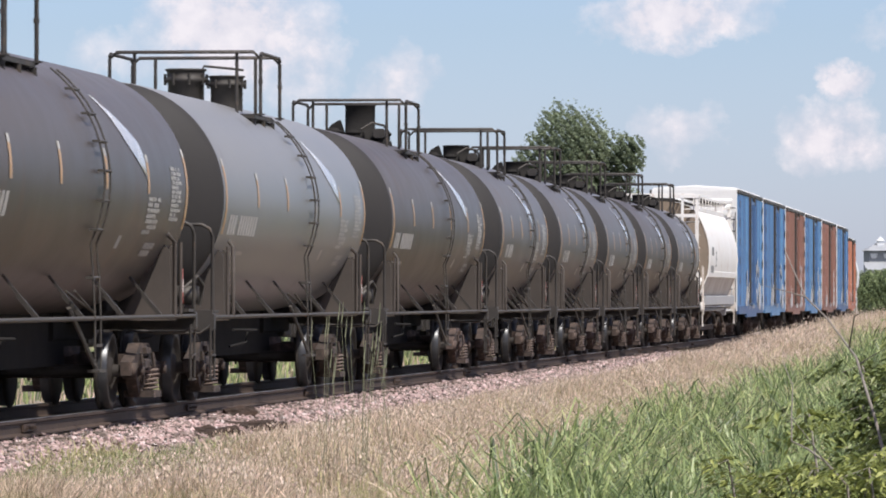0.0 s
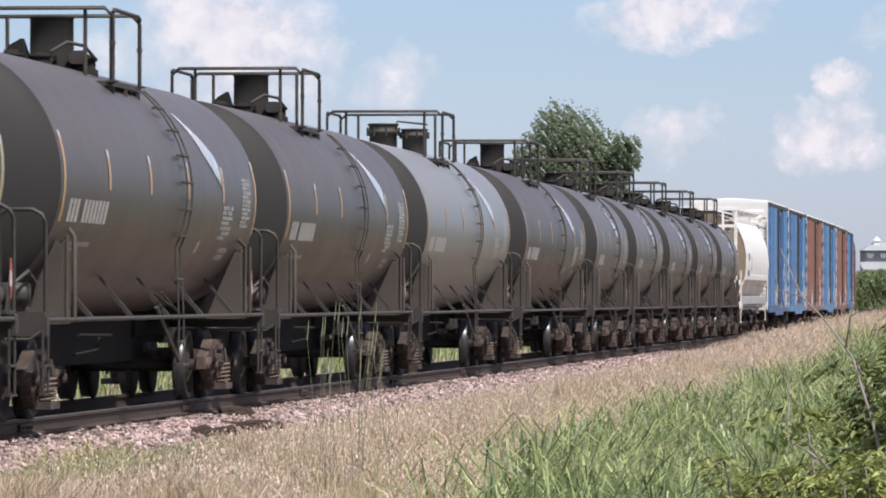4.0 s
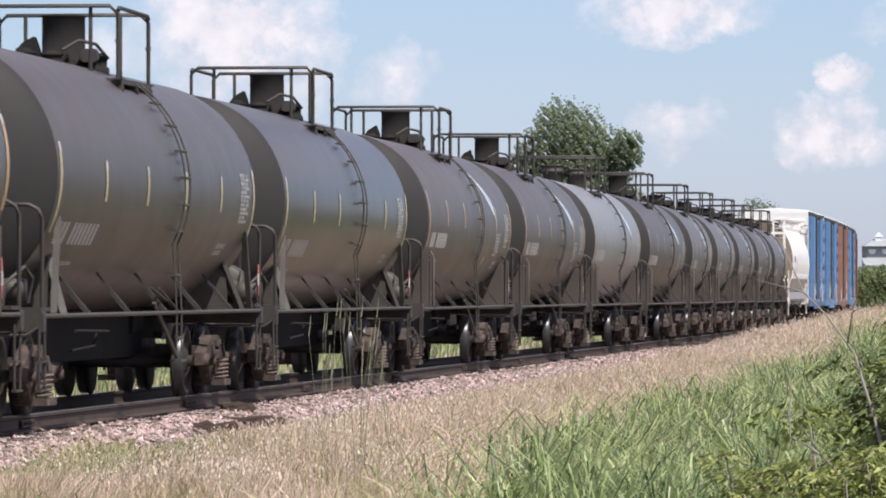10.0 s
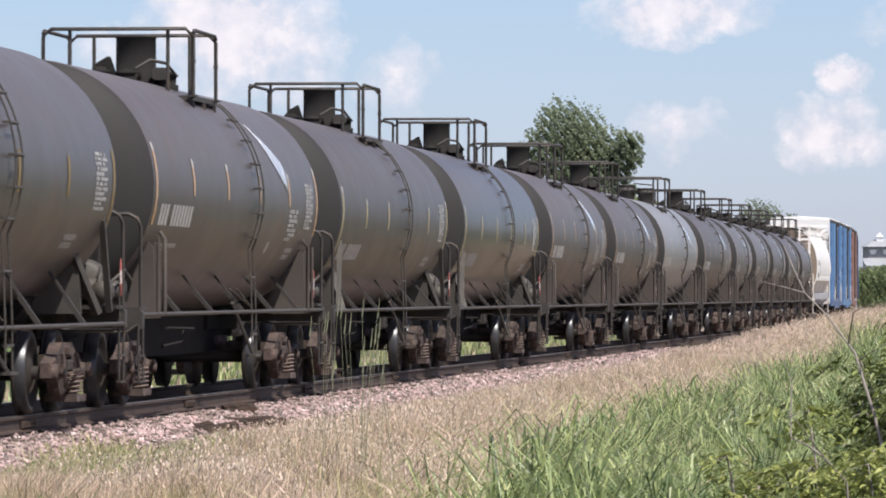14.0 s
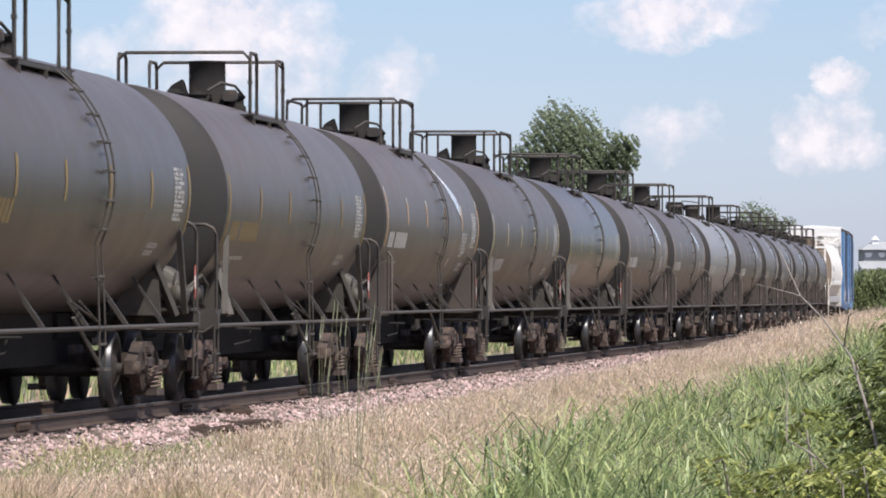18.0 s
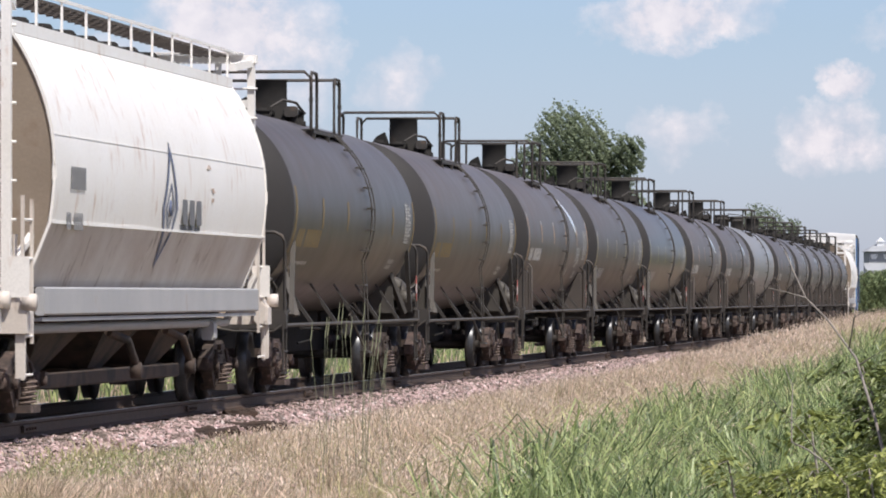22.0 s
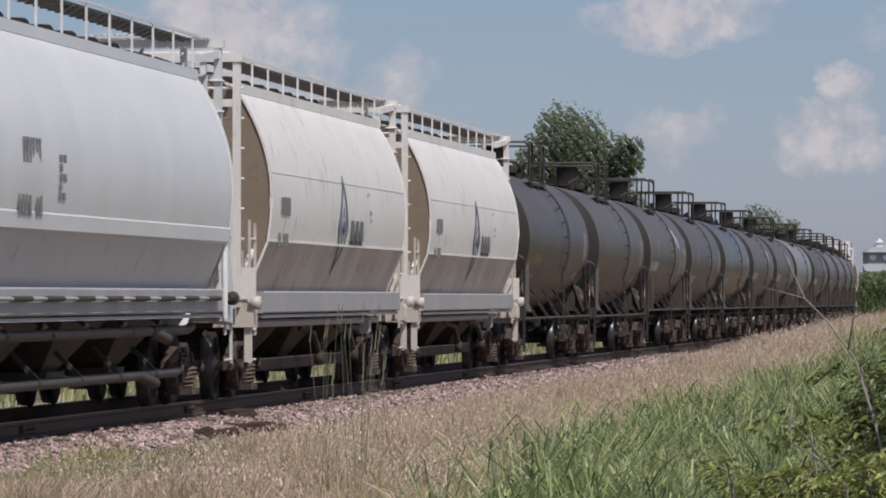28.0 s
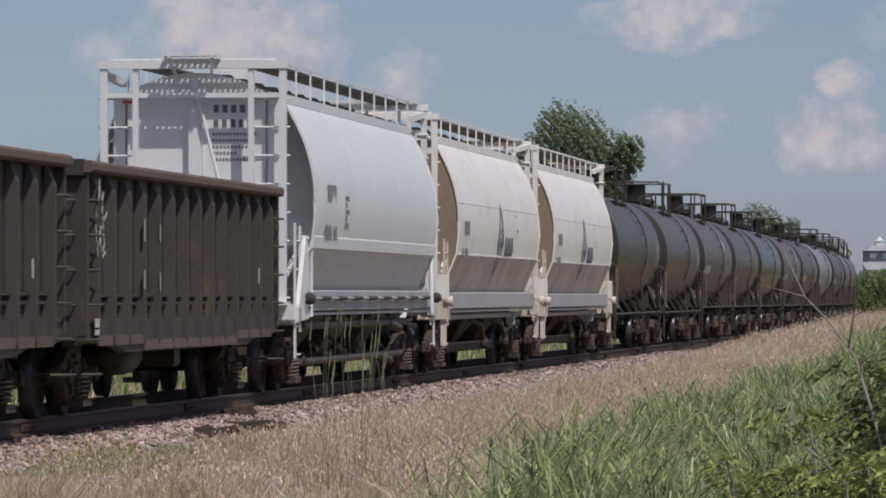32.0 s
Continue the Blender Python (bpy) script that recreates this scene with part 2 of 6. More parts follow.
M = {
    "soil": surf("dry_soil", (0.25, 0.195, 0.15), (0.34, 0.275, 0.215), 0.6, 0.95, fine=12, spot=(0.20, 0.20, 0.11), spot_scale=0.25, spot_at=0.55),
    "ballast": surf("pink_granite", (0.26, 0.18, 0.165), (0.47, 0.365, 0.34), 30, 0.9, island=0.75, fine=90, spot=(0.60, 0.56, 0.55), spot_scale=9, spot_at=0.56),
    # darker than the stones: the shade in their gaps is in this colour
    "bed": surf("ballast_bed", (0.11, 0.08, 0.07), (0.17, 0.13, 0.115), 14, 0.95, fine=30, bump=0.6),
    "rail": surf("rusty_rail", (0.055, 0.036, 0.028), (0.09, 0.06, 0.045), 6, 0.75, 0.2, fine=60, spot=(0.05, 0.035, 0.03)),
    "rail_head": surf("polished_rail", (0.32, 0.31, 0.30), (0.42, 0.41, 0.40), 4, 0.32, 0.9, bump=0.03),
    "tie": surf("weathered_tie", (0.085, 0.065, 0.05), (0.15, 0.12, 0.095), 3, 0.9, fine=50, stretch=(1, 8, 8), vary=0.2, bump=0.5),
    "rotten": surf("rotten_wood", (0.022, 0.014, 0.010), (0.06, 0.034, 0.023), 8, 0.95, fine=40, bump=0.6),
    "seed": surf("seed_heads", (0.66, 0.53, 0.43), (0.82, 0.71, 0.61), 0.5, 0.8, island=0.45, bump=0, through_light=0.3, spec=0.2, spot=(0.47, 0.42, 0.27), spot_scale=0.55, spot_at=0.57),
    "straw": surf("dry_grass", (0.54, 0.425, 0.31), (0.74, 0.615, 0.49), 0.5, 0.8, island=0.55, bump=0, through_light=0.3, spec=0.2, spot=(0.42, 0.38, 0.21), spot_scale=0.6, spot_at=0.57),
    "green": surf("green_grass", (0.14, 0.22, 0.07), (0.44, 0.53, 0.245), 1.4, 0.40, island=0.75, bump=0, through_light=0.42, spec=0.55, spot=(0.56, 0.56, 0.30), spot_scale=2.4, spot_at=0.57),
    "olive": surf("half_dry_grass", (0.47, 0.45, 0.22), (0.60, 0.56, 0.33), 0.4, 0.65, island=0.4, bump=0, through_light=0.3, spec=0.2),
    "leaf": surf("yellow_bush_leaf", (0.165, 0.21, 0.055), (0.35, 0.385, 0.12), 2.0, 0.45, island=0.55, bump=0, through_light=0.30, spec=0.4),
    "leaf_dark": surf("dark_bush_leaf", (0.11, 0.15, 0.045), (0.27, 0.32, 0.10), 2.0, 0.42, island=0.6, bump=0, through_light=0.30, spec=0.5),
    "leaf_tree": surf("tree_leaf", (0.155, 0.20, 0.125), (0.275, 0.325, 0.205), 0.5, 0.6, island=0.4, bump=0, through_light=0.32, spec=0.3),
    "leaf_far": surf("thicket_leaf", (0.15, 0.205, 0.095), (0.25, 0.31, 0.15), 0.6, 0.6, island=0.45, bump=0, through_light=0.25, spec=0.3),
    "stalk": surf("grass_stalk", (0.17, 0.19, 0.115), (0.27, 0.275, 0.175), 5, 0.7, bump=0),
    "twig": surf("grey_twig", (0.19, 0.165, 0.145), (0.31, 0.275, 0.245), 10, 0.85, fine=80),
    "bark": surf("bark", (0.09, 0.07, 0.05), (0.16, 0.13, 0.10), 3, 0.9, fine=20, bump=0.6),
    "tank": surf("tank_paint", (0.074, 0.063, 0.061), (0.090, 0.078, 0.0745), 1.3, 0.40, 0.0, 0.0, 60, spot=(0.094, 0.062, 0.053), spot_scale=1.1, spot_at=0.53, vary=0.16, spec=0.32, streak=True, dull=0.09, patchy=0.5),
    # darker copy of the tank paint: the heads' shade put into colour
    "head_shade": surf("tank_head_shade", (0.032, 0.0302, 0.031), (0.042, 0.0395, 0.0395), 0.6, 0.66, 0, 0.0, 60, spot=(0.053, 0.044, 0.040), spot_scale=0.8, spot_at=0.60, spec=0.22),
    "tank_gloss": surf("tank_paint_glossy", (0.050, 0.0435, 0.042), (0.060, 0.0525, 0.050), 1.1, 0.30, 0.0, 0.0, 60, spot=(0.062, 0.047, 0.042), spot_scale=0.9, spot_at=0.58, streak=True, dull=0.04, spec=0.42, patchy=0.5),
    "tank_blue": surf("tank_paint_faded", (0.092, 0.088, 0.092), (0.112, 0.107, 0.110), 1.1, 0.40, 0.0, 0.0, 60, spot=(0.092, 0.066, 0.058), spot_scale=0.9, spot_at=0.54, streak=True, dull=0.05, spec=0.4, vary=0.12),
    "tank_light": surf("tank_paint_grey", (0.20, 0.202, 0.21), (0.235, 0.237, 0.243), 0.5, 0.36, 0.0, 0.0, 60, spot=(0.12, 0.112, 0.105), spot_scale=0.8, spot_at=0.58, streak=True, patchy=0.6),
    "gear": surf("sooty_steel", (0.035, 0.031, 0.028), (0.06, 0.052, 0.046), 3, 0.6, 0.1, 0.3, 40, spot=(0.11, 0.075, 0.05), spot_scale=3, spot_at=0.6),
    # black of the valve housings, and the shade under the cars put into colour
    "black_shade": surf("black_and_shade_paint", (0.022, 0.021, 0.0205), (0.032, 0.030, 0.029), 3, 0.95, 0, 0.2, 40, spot=(0.036, 0.029, 0.025), spot_scale=2, spec=0.08),
    "mark_grey": surf("worn_dark_lettering", (0.17, 0.175, 0.185), (0.25, 0.25, 0.255), 20, 0.6, bump=0, spot=(0.42, 0.40, 0.38), spot_scale=16, spot_at=0.54),
    "gear_lt": surf("dusty_steel", (0.050, 0.045, 0.040), (0.085, 0.075, 0.065), 3, 0.6, 0.1, 0.2, 40, spot=(0.06, 0.045, 0.035), spot_scale=3),
    "truck": surf("truck_casting", (0.030, 0.024, 0.022), (0.112, 0.076, 0.063), 8, 0.85, 0, 0.4, 30, spot=(0.24, 0.18, 0.155), spot_scale=8, spot_at=0.59, vary=0.25),
    "spring": surf("bare_spring", (0.15, 0.11, 0.09), (0.22, 0.165, 0.14), 5, 0.7, 0.1, 0.2, 40),
    "wheel": surf("worn_wheel", (0.030, 0.026, 0.024), (0.052, 0.044, 0.039), 5, 0.7, 0.1, 0.2, 40, spec=0.25),
    "tread": surf("bright_tread", (0.05, 0.052, 0.058), (0.085, 0.088, 0.095), 5, 0.36, 0.5, 0.03, 40),
    "white": surf("white_paint", (0.88, 0.845, 0.80), (0.95, 0.935, 0.92), 0.45, 0.42, 0, 0.03, 40, spot=(0.48, 0.31, 0.22), spot_scale=2.6, spot_at=0.55, streak=True, patchy=1.1),
    "grey_white": surf("pale_grey_paint", (0.76, 0.772, 0.79), (0.84, 0.85, 0.865), 0.6, 0.36, 0, 0.02, 50, spot=(0.58, 0.56, 0.54), spot_scale=1.2, spot_at=0.6, streak=True, patchy=0.6),
    "white_low": surf("stained_white_paint", (0.56, 0.475, 0.415), (0.80, 0.76, 0.71), 0.7, 0.55, 0, 0.05, 40, spot=(0.20, 0.125, 0.09), spot_scale=2.6, spot_at=0.55, streak=True, patchy=1.2),
    "slope_grey": surf("dirty_grey_paint", (0.66, 0.67, 0.69), (0.74, 0.75, 0.765), 0.8, 0.5, 0, 0.05, 40, spot=(0.38, 0.345, 0.32), spot_scale=1.8, spot_at=0.58, streak=True, patchy=0.9),
    "web": surf("dusty_web_plate", (0.058, 0.048, 0.043), (0.092, 0.075, 0.065), 2, 0.75, 0, 0.1, 40, spot=(0.05, 0.04, 0.035), spot_scale=3),
    "end_brown": surf("brown_end_sheet", (0.23, 0.18, 0.135), (0.30, 0.24, 0.185), 1, 0.7, 0, 0.1, 30, spot=(0.2, 0.14, 0.1)),
    "sill_grey": surf("dull_sill_paint", (0.36, 0.365, 0.38), (0.45, 0.45, 0.46), 1, 0.6, 0, 0.1, 40, spot=(0.27, 0.20, 0.16), spot_scale=2, spot_at=0.6, patchy=0.8),
    "rust": surf("rusty_plate", (0.048, 0.034, 0.028), (0.10, 0.066, 0.048), 1.4, 0.85, 0, 0.3, 30, spot=(0.022, 0.019, 0.018), spot_scale=1.6, spot_at=0.48),
    "rust_spot": surf("rust_spot", (0.46, 0.31, 0.23), (0.66, 0.53, 0.45), 14, 0.8, bump=0.1, spot=(0.8, 0.75, 0.71), spot_scale=12, spot_at=0.52),
    "gondola": surf("brown_black_paint", (0.040, 0.034, 0.032), (0.060, 0.050, 0.046), 1.2, 0.65, 0, 0.15, 40, spot=(0.12, 0.08, 0.055), spot_scale=1.5, spot_at=0.6, streak=True),
    "gon_top": surf("rusty_top_chord", (0.10, 0.073, 0.062), (0.155, 0.115, 0.095), 1.5, 0.8, 0, 0.2, 40),
    "blue": surf("boxcar_blue", (0.062, 0.15, 0.325), (0.10, 0.21, 0.40), 0.6, 0.5, 0, 0.05, 40, spot=(0.07, 0.12, 0.22), spot_scale=1.4, spot_at=0.54, streak=True, vary=0.3),
    "brown": surf("boxcar_brown", (0.21, 0.10, 0.078), (0.26, 0.13, 0.10), 0.6, 0.6, 0, 0.05, 40, spot=(0.2, 0.11, 0.08), spot_scale=1.0, spot_at=0.6, streak=True, vary=0.1),
    "orange": surf("boxcar_orange", (0.40, 0.15, 0.09), (0.46, 0.19, 0.12), 0.6, 0.6, 0, 0.05, 40, spot=(0.3, 0.13, 0.08), streak=True),
    "galv": surf("galvanised_roof", (0.76, 0.76, 0.76), (0.84, 0.84, 0.83), 1, 0.5, 0.0, 0.05, 40),
    "mark_white": surf("white_lettering", (0.50, 0.485, 0.46), (0.62, 0.60, 0.57), 20, 0.6, bump=0, spot=(0.26, 0.24, 0.22), spot_scale=14, spot_at=0.58),
    "mark_chalk": surf("faded_white_scrawl", (0.66, 0.67, 0.68), (0.80, 0.80, 0.80), 8, 0.6, bump=0, spot=(0.30, 0.33, 0.40), spot_scale=5, spot_at=0.58),
    "mark_yellow": surf("yellow_lettering", (0.22, 0.15, 0.05), (0.30, 0.21, 0.075), 20, 0.6, bump=0, spot=(0.18, 0.14, 0.07), spot_scale=14, spot_at=0.58),
    "mark_gold": surf("reflective_stripe", (0.52, 0.30, 0.14), (0.60, 0.38, 0.20), 20, 0.4, bump=0),
    "mark_pale": surf("pale_stripe", (0.50, 0.42, 0.22), (0.58, 0.50, 0.30), 20, 0.5, bump=0),
    "mark_dark": surf("dark_lettering", (0.12, 0.125, 0.14), (0.18, 0.18, 0.19), 20, 0.6, bump=0, spot=(0.5, 0.49, 0.48), spot_scale=12, spot_at=0.62),
    "mark_blue": surf("blue_emblem", (0.09, 0.115, 0.20), (0.15, 0.18, 0.27), 10, 0.6, bump=0, spot=(0.5, 0.5, 0.52), spot_scale=8, spot_at=0.62),
    # pale glossy streak on the flanks of some tank cars
    "bare": surf("pale_shell_streak", (0.60, 0.61, 0.66), (0.84, 0.84, 0.85), 2.2, 0.24, 0.45, 0.0, 60, dull=0.1),
    "red": surf("red_reflector", (0.42, 0.10, 0.085), (0.50, 0.15, 0.13), 10, 0.5, bump=0),
    "barn": surf("grey_cladding", (0.20, 0.215, 0.235), (0.26, 0.275, 0.295), 0.5, 0.7, fine=6),
    "barn_roof": surf("grey_roof", (0.34, 0.36, 0.38), (0.42, 0.44, 0.46), 0.5, 0.6, fine=6),
    "barn_white": surf("white_trim", (0.68, 0.70, 0.72), (0.76, 0.78, 0.8), 0.5, 0.6, fine=6),
    "pink_white": surf("faded_marker", (0.66, 0.52, 0.50), (0.75, 0.64, 0.62), 10, 0.5, bump=0),
}


def meadow(m):
    """Turns the dry soil into green meadow away from the track."""
    nd, ln = m.node_tree.nodes, m.node_tree.links
    b = nd["Principled BSDF"]
    old = b.inputs["Base Color"].links[0].from_socket
    tc = nd.new("ShaderNodeTexCoord")
    dot = nd.new("ShaderNodeVectorMath")
    dot.operation = "DOT_PRODUCT"
    dot.inputs[1].default_value = (0.9949, -0.1008, 0)
    ln.new(tc.outputs["Object"], dot.inputs[0])
    away = nd.new("ShaderNodeMath")
    away.operation = "ADD"
    away.inputs[1].default_value = 3.73 + 8.06
    ln.new(dot.outputs["Value"], away.inputs[0])
    dist = nd.new("ShaderNodeMath")
    dist.operation = "ABSOLUTE"
    ln.new(away.outputs[0], dist.inputs[0])
    far = nd.new("ShaderNodeMapRange")
    far.inputs[1].default_value, far.inputs[2].default_value = 6.6, 8.2
    ln.new(dist.outputs[0], far.inputs[0])
    mead = nd.new("ShaderNodeMix")
    mead.data_type = "RGBA"
    n = nd.new("ShaderNodeTexNoise")
    n.inputs["Scale"].default_value, n.inputs["Detail"].default_value = 0.4, 6.0
    ln.new(tc.outputs["Object"], n.inputs["Vector"])
    ln.new(n.outputs[0], mead.inputs[0])
    mead.inputs[6].default_value, mead.inputs[7].default_value = (0.035, 0.05, 0.018, 1), (0.085, 0.10, 0.04, 1)
    mix = nd.new("ShaderNodeMix")
    mix.data_type = "RGBA"
    ln.new(far.outputs[0], mix.inputs[0])
    ln.new(old, mix.inputs[6])
    ln.new(mead.outputs[2], mix.inputs[7])
    ln.new(mix.outputs[2], b.inputs["Base Color"])


meadow(M["soil"])


# ---- mesh building ----
class Shape:
    """Vertices and faces of one mesh, put together from simple solids."""

    def __init__(self):
        self.v, self.f, self.smooth = [], [], []

    def add(self, verts, faces, smooth=False):
        k = len(self.v)
        self.v += [tuple(p) for p in verts]
        self.f += [tuple(k + i for i in q) for q in faces]
        self.smooth += [smooth] * len(faces)
        return self

    def box(self, x, y, z, sx, sy, sz, m=None, cham=0.0):
        """A box about its centre, with its long edges taken off when cham is given."""
        hx, hy, hz = sx / 2, sy / 2, sz / 2
        if cham:
            c = min(cham, hy * 0.9, hz * 0.9)
            ring = [(-hy + c, -hz), (hy - c, -hz), (hy, -hz + c), (hy, hz - c), (hy - c, hz), (-hy + c, hz), (-hy, hz - c), (-hy, -hz + c)]
            vs = [(-hx, a, b) for a, b in ring] + [(hx, a, b) for a, b in ring]
            fs = [(i, (i + 1) % 8, 8 + (i + 1) % 8, 8 + i) for i in range(8)] + [tuple(range(7, -1, -1)), tuple(range(8, 16))]
        else:
            vs = [(a * hx, b * hy, c * hz) for a in (-1, 1) for b in (-1, 1) for c in (-1, 1)]
            fs = [(0, 1, 3, 2), (4, 6, 7, 5), (0, 4, 5, 1), (2, 3, 7, 6), (0, 2, 6, 4), (1, 5, 7, 3)]
        if m is not None:
            vs = [m @ Vector(p) for p in vs]
        return self.add([(p[0] + x, p[1] + y, p[2] + z) for p in vs], fs)

    def beam(self, a, b, w, h):
        """A square bar from a to b."""
        a, b = Vector(a), Vector(b)
        d = b - a
        side = d.cross(Vector((0, 0, 1)))
        side = side.normalized() if side.length > 1e-6 else Vector((0, 1, 0))
        up = side.cross(d).normalized()
        vs = [p + side * (i * w / 2) + up * (j * h / 2) for p in (a, b) for i, j in ((-1, -1), (1, -1), (1, 1), (-1, 1))]
        return self.add(vs, [(0, 1, 5, 4), (1, 2, 6, 5), (2, 3, 7, 6), (3, 0, 4, 7), (3, 2, 1, 0), (4, 5, 6, 7)])

    def tube(self, pts, r, n=8, r2=None):
        """A round bar along a line of points; it may taper to r2."""
        pts = [Vector(p) for p in pts]
        k, ring = len(self.v), []
        ref = Vector((0.3, 0.2, 1)).normalized()
        vs = []
        for i, p in enumerate(pts):
            d = (pts[min(i + 1, len(pts) - 1)] - pts[max(i - 1, 0)]).normalized()
            if abs(d.dot(ref)) > 0.97:
                ref = Vector((1, 0.2, 0.1)).normalized()
            a = d.cross(ref).normalized()
            b = d.cross(a)
            ref = -b if abs(b.z) > 0.9 else ref
            rr = r if r2 is None else r + (r2 - r) * i / (len(pts) - 1)
            vs += [p + (a * math.cos(t) + b * math.sin(t)) * rr for t in (2 * math.pi * j / n for j in range(n))]
        fs = [(i * n + j, i * n + (j + 1) % n, (i + 1) * n + (j + 1) % n, (i + 1) * n + j) for i in range(len(pts) - 1) for j in range(n)]
        self.add(vs, fs, True)
        return self.add([], []) if n < 3 else self.add(vs[:n] + vs[-n:], [tuple(range(n - 1, -1, -1)), tuple(range(n, 2 * n))])

    def lathe(self, profile, n=32, axis="x", at=(0, 0, 0), smooth=True):
        """A solid of revolution: profile of (along the axis, radius)."""
        vs, fs = [], []
        for a, r in profile:
            for j in range(n):
                t = 2 * math.pi * j / n
                c, s = r * math.cos(t), r * math.sin(t)
                p = {"x": (a, c, s), "y": (c, a, s), "z": (c, s, a)}[axis]
                vs.append((p[0] + at[0], p[1] + at[1], p[2] + at[2]))
        for i in range(len(profile) - 1):
            for j in range(n):
                q = (i * n + j, i * n + (j + 1) % n, (i + 1) * n + (j + 1) % n, (i + 1) * n + j)
                fs.append(q if axis != "y" else q[::-1])
        self.add(vs, [q[::-1] for q in fs], smooth)
        return self

    def prism(self, outline, a, b, plane="yz", smooth=False):
        """An outline drawn in a plane, drawn out from a to b across it."""
        def put(p, w):
            return {"yz": (w, p[0], p[1]), "xz": (p[0], w, p[1]), "xy": (p[0], p[1], w)}[plane]
        n = len(outline)
        vs = [put(p, a) for p in outline] + [put(p, b) for p in outline]
        self.add(vs, [(i, (i + 1) % n, n + (i + 1) % n, n + i) for i in range(n)], smooth)
        return self.add(vs, [tuple(range(n - 1, -1, -1)), tuple(range(n, 2 * n))])

    def mesh(self, name, material):
        me = bpy.data.meshes.new(name)
        me.from_pydata(self.v, [], self.f)
        me.polygons.foreach_set("use_smooth", self.smooth)
        me.materials.append(material)
        bm = bmesh.new()
        bm.from_mesh(me)
        bmesh.ops.recalc_face_normals(bm, faces=bm.faces)
        bm.to_mesh(me)
        bm.free()
        return me


def part(name, shape, material, parent, label="", m=None):
    """One mesh object under a thing or under one of its parts."""
    ob = new(name, shape if isinstance(shape, bpy.types.Mesh) else shape.mesh(name, M[material]))
    ob.parent = parent
    if m is not None:
        ob.matrix_basis = m
    return tagged(ob, label)


def raw_mesh(name, verts, tris, material, smooth=False):
    """A large mesh straight from arrays of vertices and triangles."""
    me = bpy.data.meshes.new(name)
    verts, tris = np.asarray(verts, np.float32), np.asarray(tris, np.int32)
    me.vertices.add(len(verts))
    me.vertices.foreach_set("co", verts.ravel())
    me.loops.add(tris.size)
    me.loops.foreach_set("vertex_index", tris.ravel())
    me.polygons.add(len(tris))
    me.polygons.foreach_set("loop_start", np.arange(0, tris.size, 3, dtype=np.int32))
    me.polygons.foreach_set("use_smooth", np.full(len(tris), smooth))
    me.update(calc_edges=True)
    me.materials.append(M[material])
    return me


# ---- ground and track ----
rng = np.random.default_rng(7)


def near_track(x, y):
    """s and v of places in the world (arrays)."""
    pe, pn = EAST[::2], NORTH[::2]
    s, v = np.zeros(x.shape), np.zeros(x.shape)
    flat_x, flat_y, fs, fv = x.ravel(), y.ravel(), s.ravel(), v.ravel()
    for i in range(0, flat_x.size, 4000):
        dx, dy = flat_x[i:i + 4000, None] - pe, flat_y[i:i + 4000, None] - pn
        j = np.argmin(dx * dx + dy * dy, 1)
        h = HEAD[::2][j]
        k = np.arange(len(j))
        fs[i:i + 4000] = GRID[::2][j] + dx[k, j] * np.sin(h) + dy[k, j] * np.cos(h)
        fv[i:i + 4000] = dx[k, j] * np.cos(h) - dy[k, j] * np.sin(h)
    return s, v


def ground_z(x, y):
    """Height of the ground: a shallow cut beside the track whose right bank rises along the line."""
    s, v = near_track(np.asarray(x, float), np.asarray(y, float))
    sc = np.clip(s, -160, 700)
    base = np.interp(sc, GRID, GRADE)
    right = np.interp(sc, (-60, -20, 10, 40, 60, 85, 130, 200, 320), (-0.66, -0.58, -0.50, -0.40, -0.22, 0.08, 0.28, 0.33, 0.3))
    swell = 0.06 * np.sin(x * 0.9 + y * 0.13) + 0.05 * np.sin(y * 0.31 - x * 0.4)
    bank = np.clip((v - 2.3) / 3.0, 0, 1)
    z = -0.50 + (right + 0.50) * bank * (v > 0) + swell * np.clip((np.abs(v) - 2.6) / 2, 0, 1)
    return base + z


gx = np.concatenate([[-4000, -1500, -600, -300, -150, -90, -60, -45], np.arange(-36, 60, 1.0), [70, 90, 130, 200, 400, 900, 2000, 4500]])
gy = np.concatenate([[-3000, -800, -200, -60, -20, 0, 10, 20, 30], np.arange(38, 150, 1.0), np.arange(150, 330, 3.0), [340, 370, 420, 500, 650, 900, 1400, 2500, 4800]])
X, Y = np.meshgrid(gx, gy)
Z = ground_z(X, Y)
nx, ny = len(gx), len(gy)
idx = np.arange(nx * ny).reshape(ny, nx)
quads = np.stack([idx[:-1, :-1], idx[:-1, 1:], idx[1:, 1:], idx[1:, :-1]], -1).reshape(-1, 4)
tris = np.concatenate([quads[:, [0, 1, 2]], quads[:, [0, 2, 3]]])
ground = new("ground", raw_mesh("ground", np.stack([X, Y, Z], -1).reshape(-1, 3), tris, "soil", True))
tagged(ground, "dry soil with patchy grass beside the railway", "ground", kind="structure")


def sweep(section, s_values, closed=True):
    """A section of (v, z) points carried along the track."""
    n = len(section)
    pts = np.array([[at(s, v, z) for v, z in section] for s in s_values]).reshape(-1, 3)
    tri = []
    for i in range(len(s_values) - 1):
        for j in range(n if closed else n - 1):
            a, b, c, d = i * n + j, i * n + (j + 1) % n, (i + 1) * n + (j + 1) % n, (i + 1) * n + j
            tri += [(a, c, b), (a, d, c)]
    return pts, tri


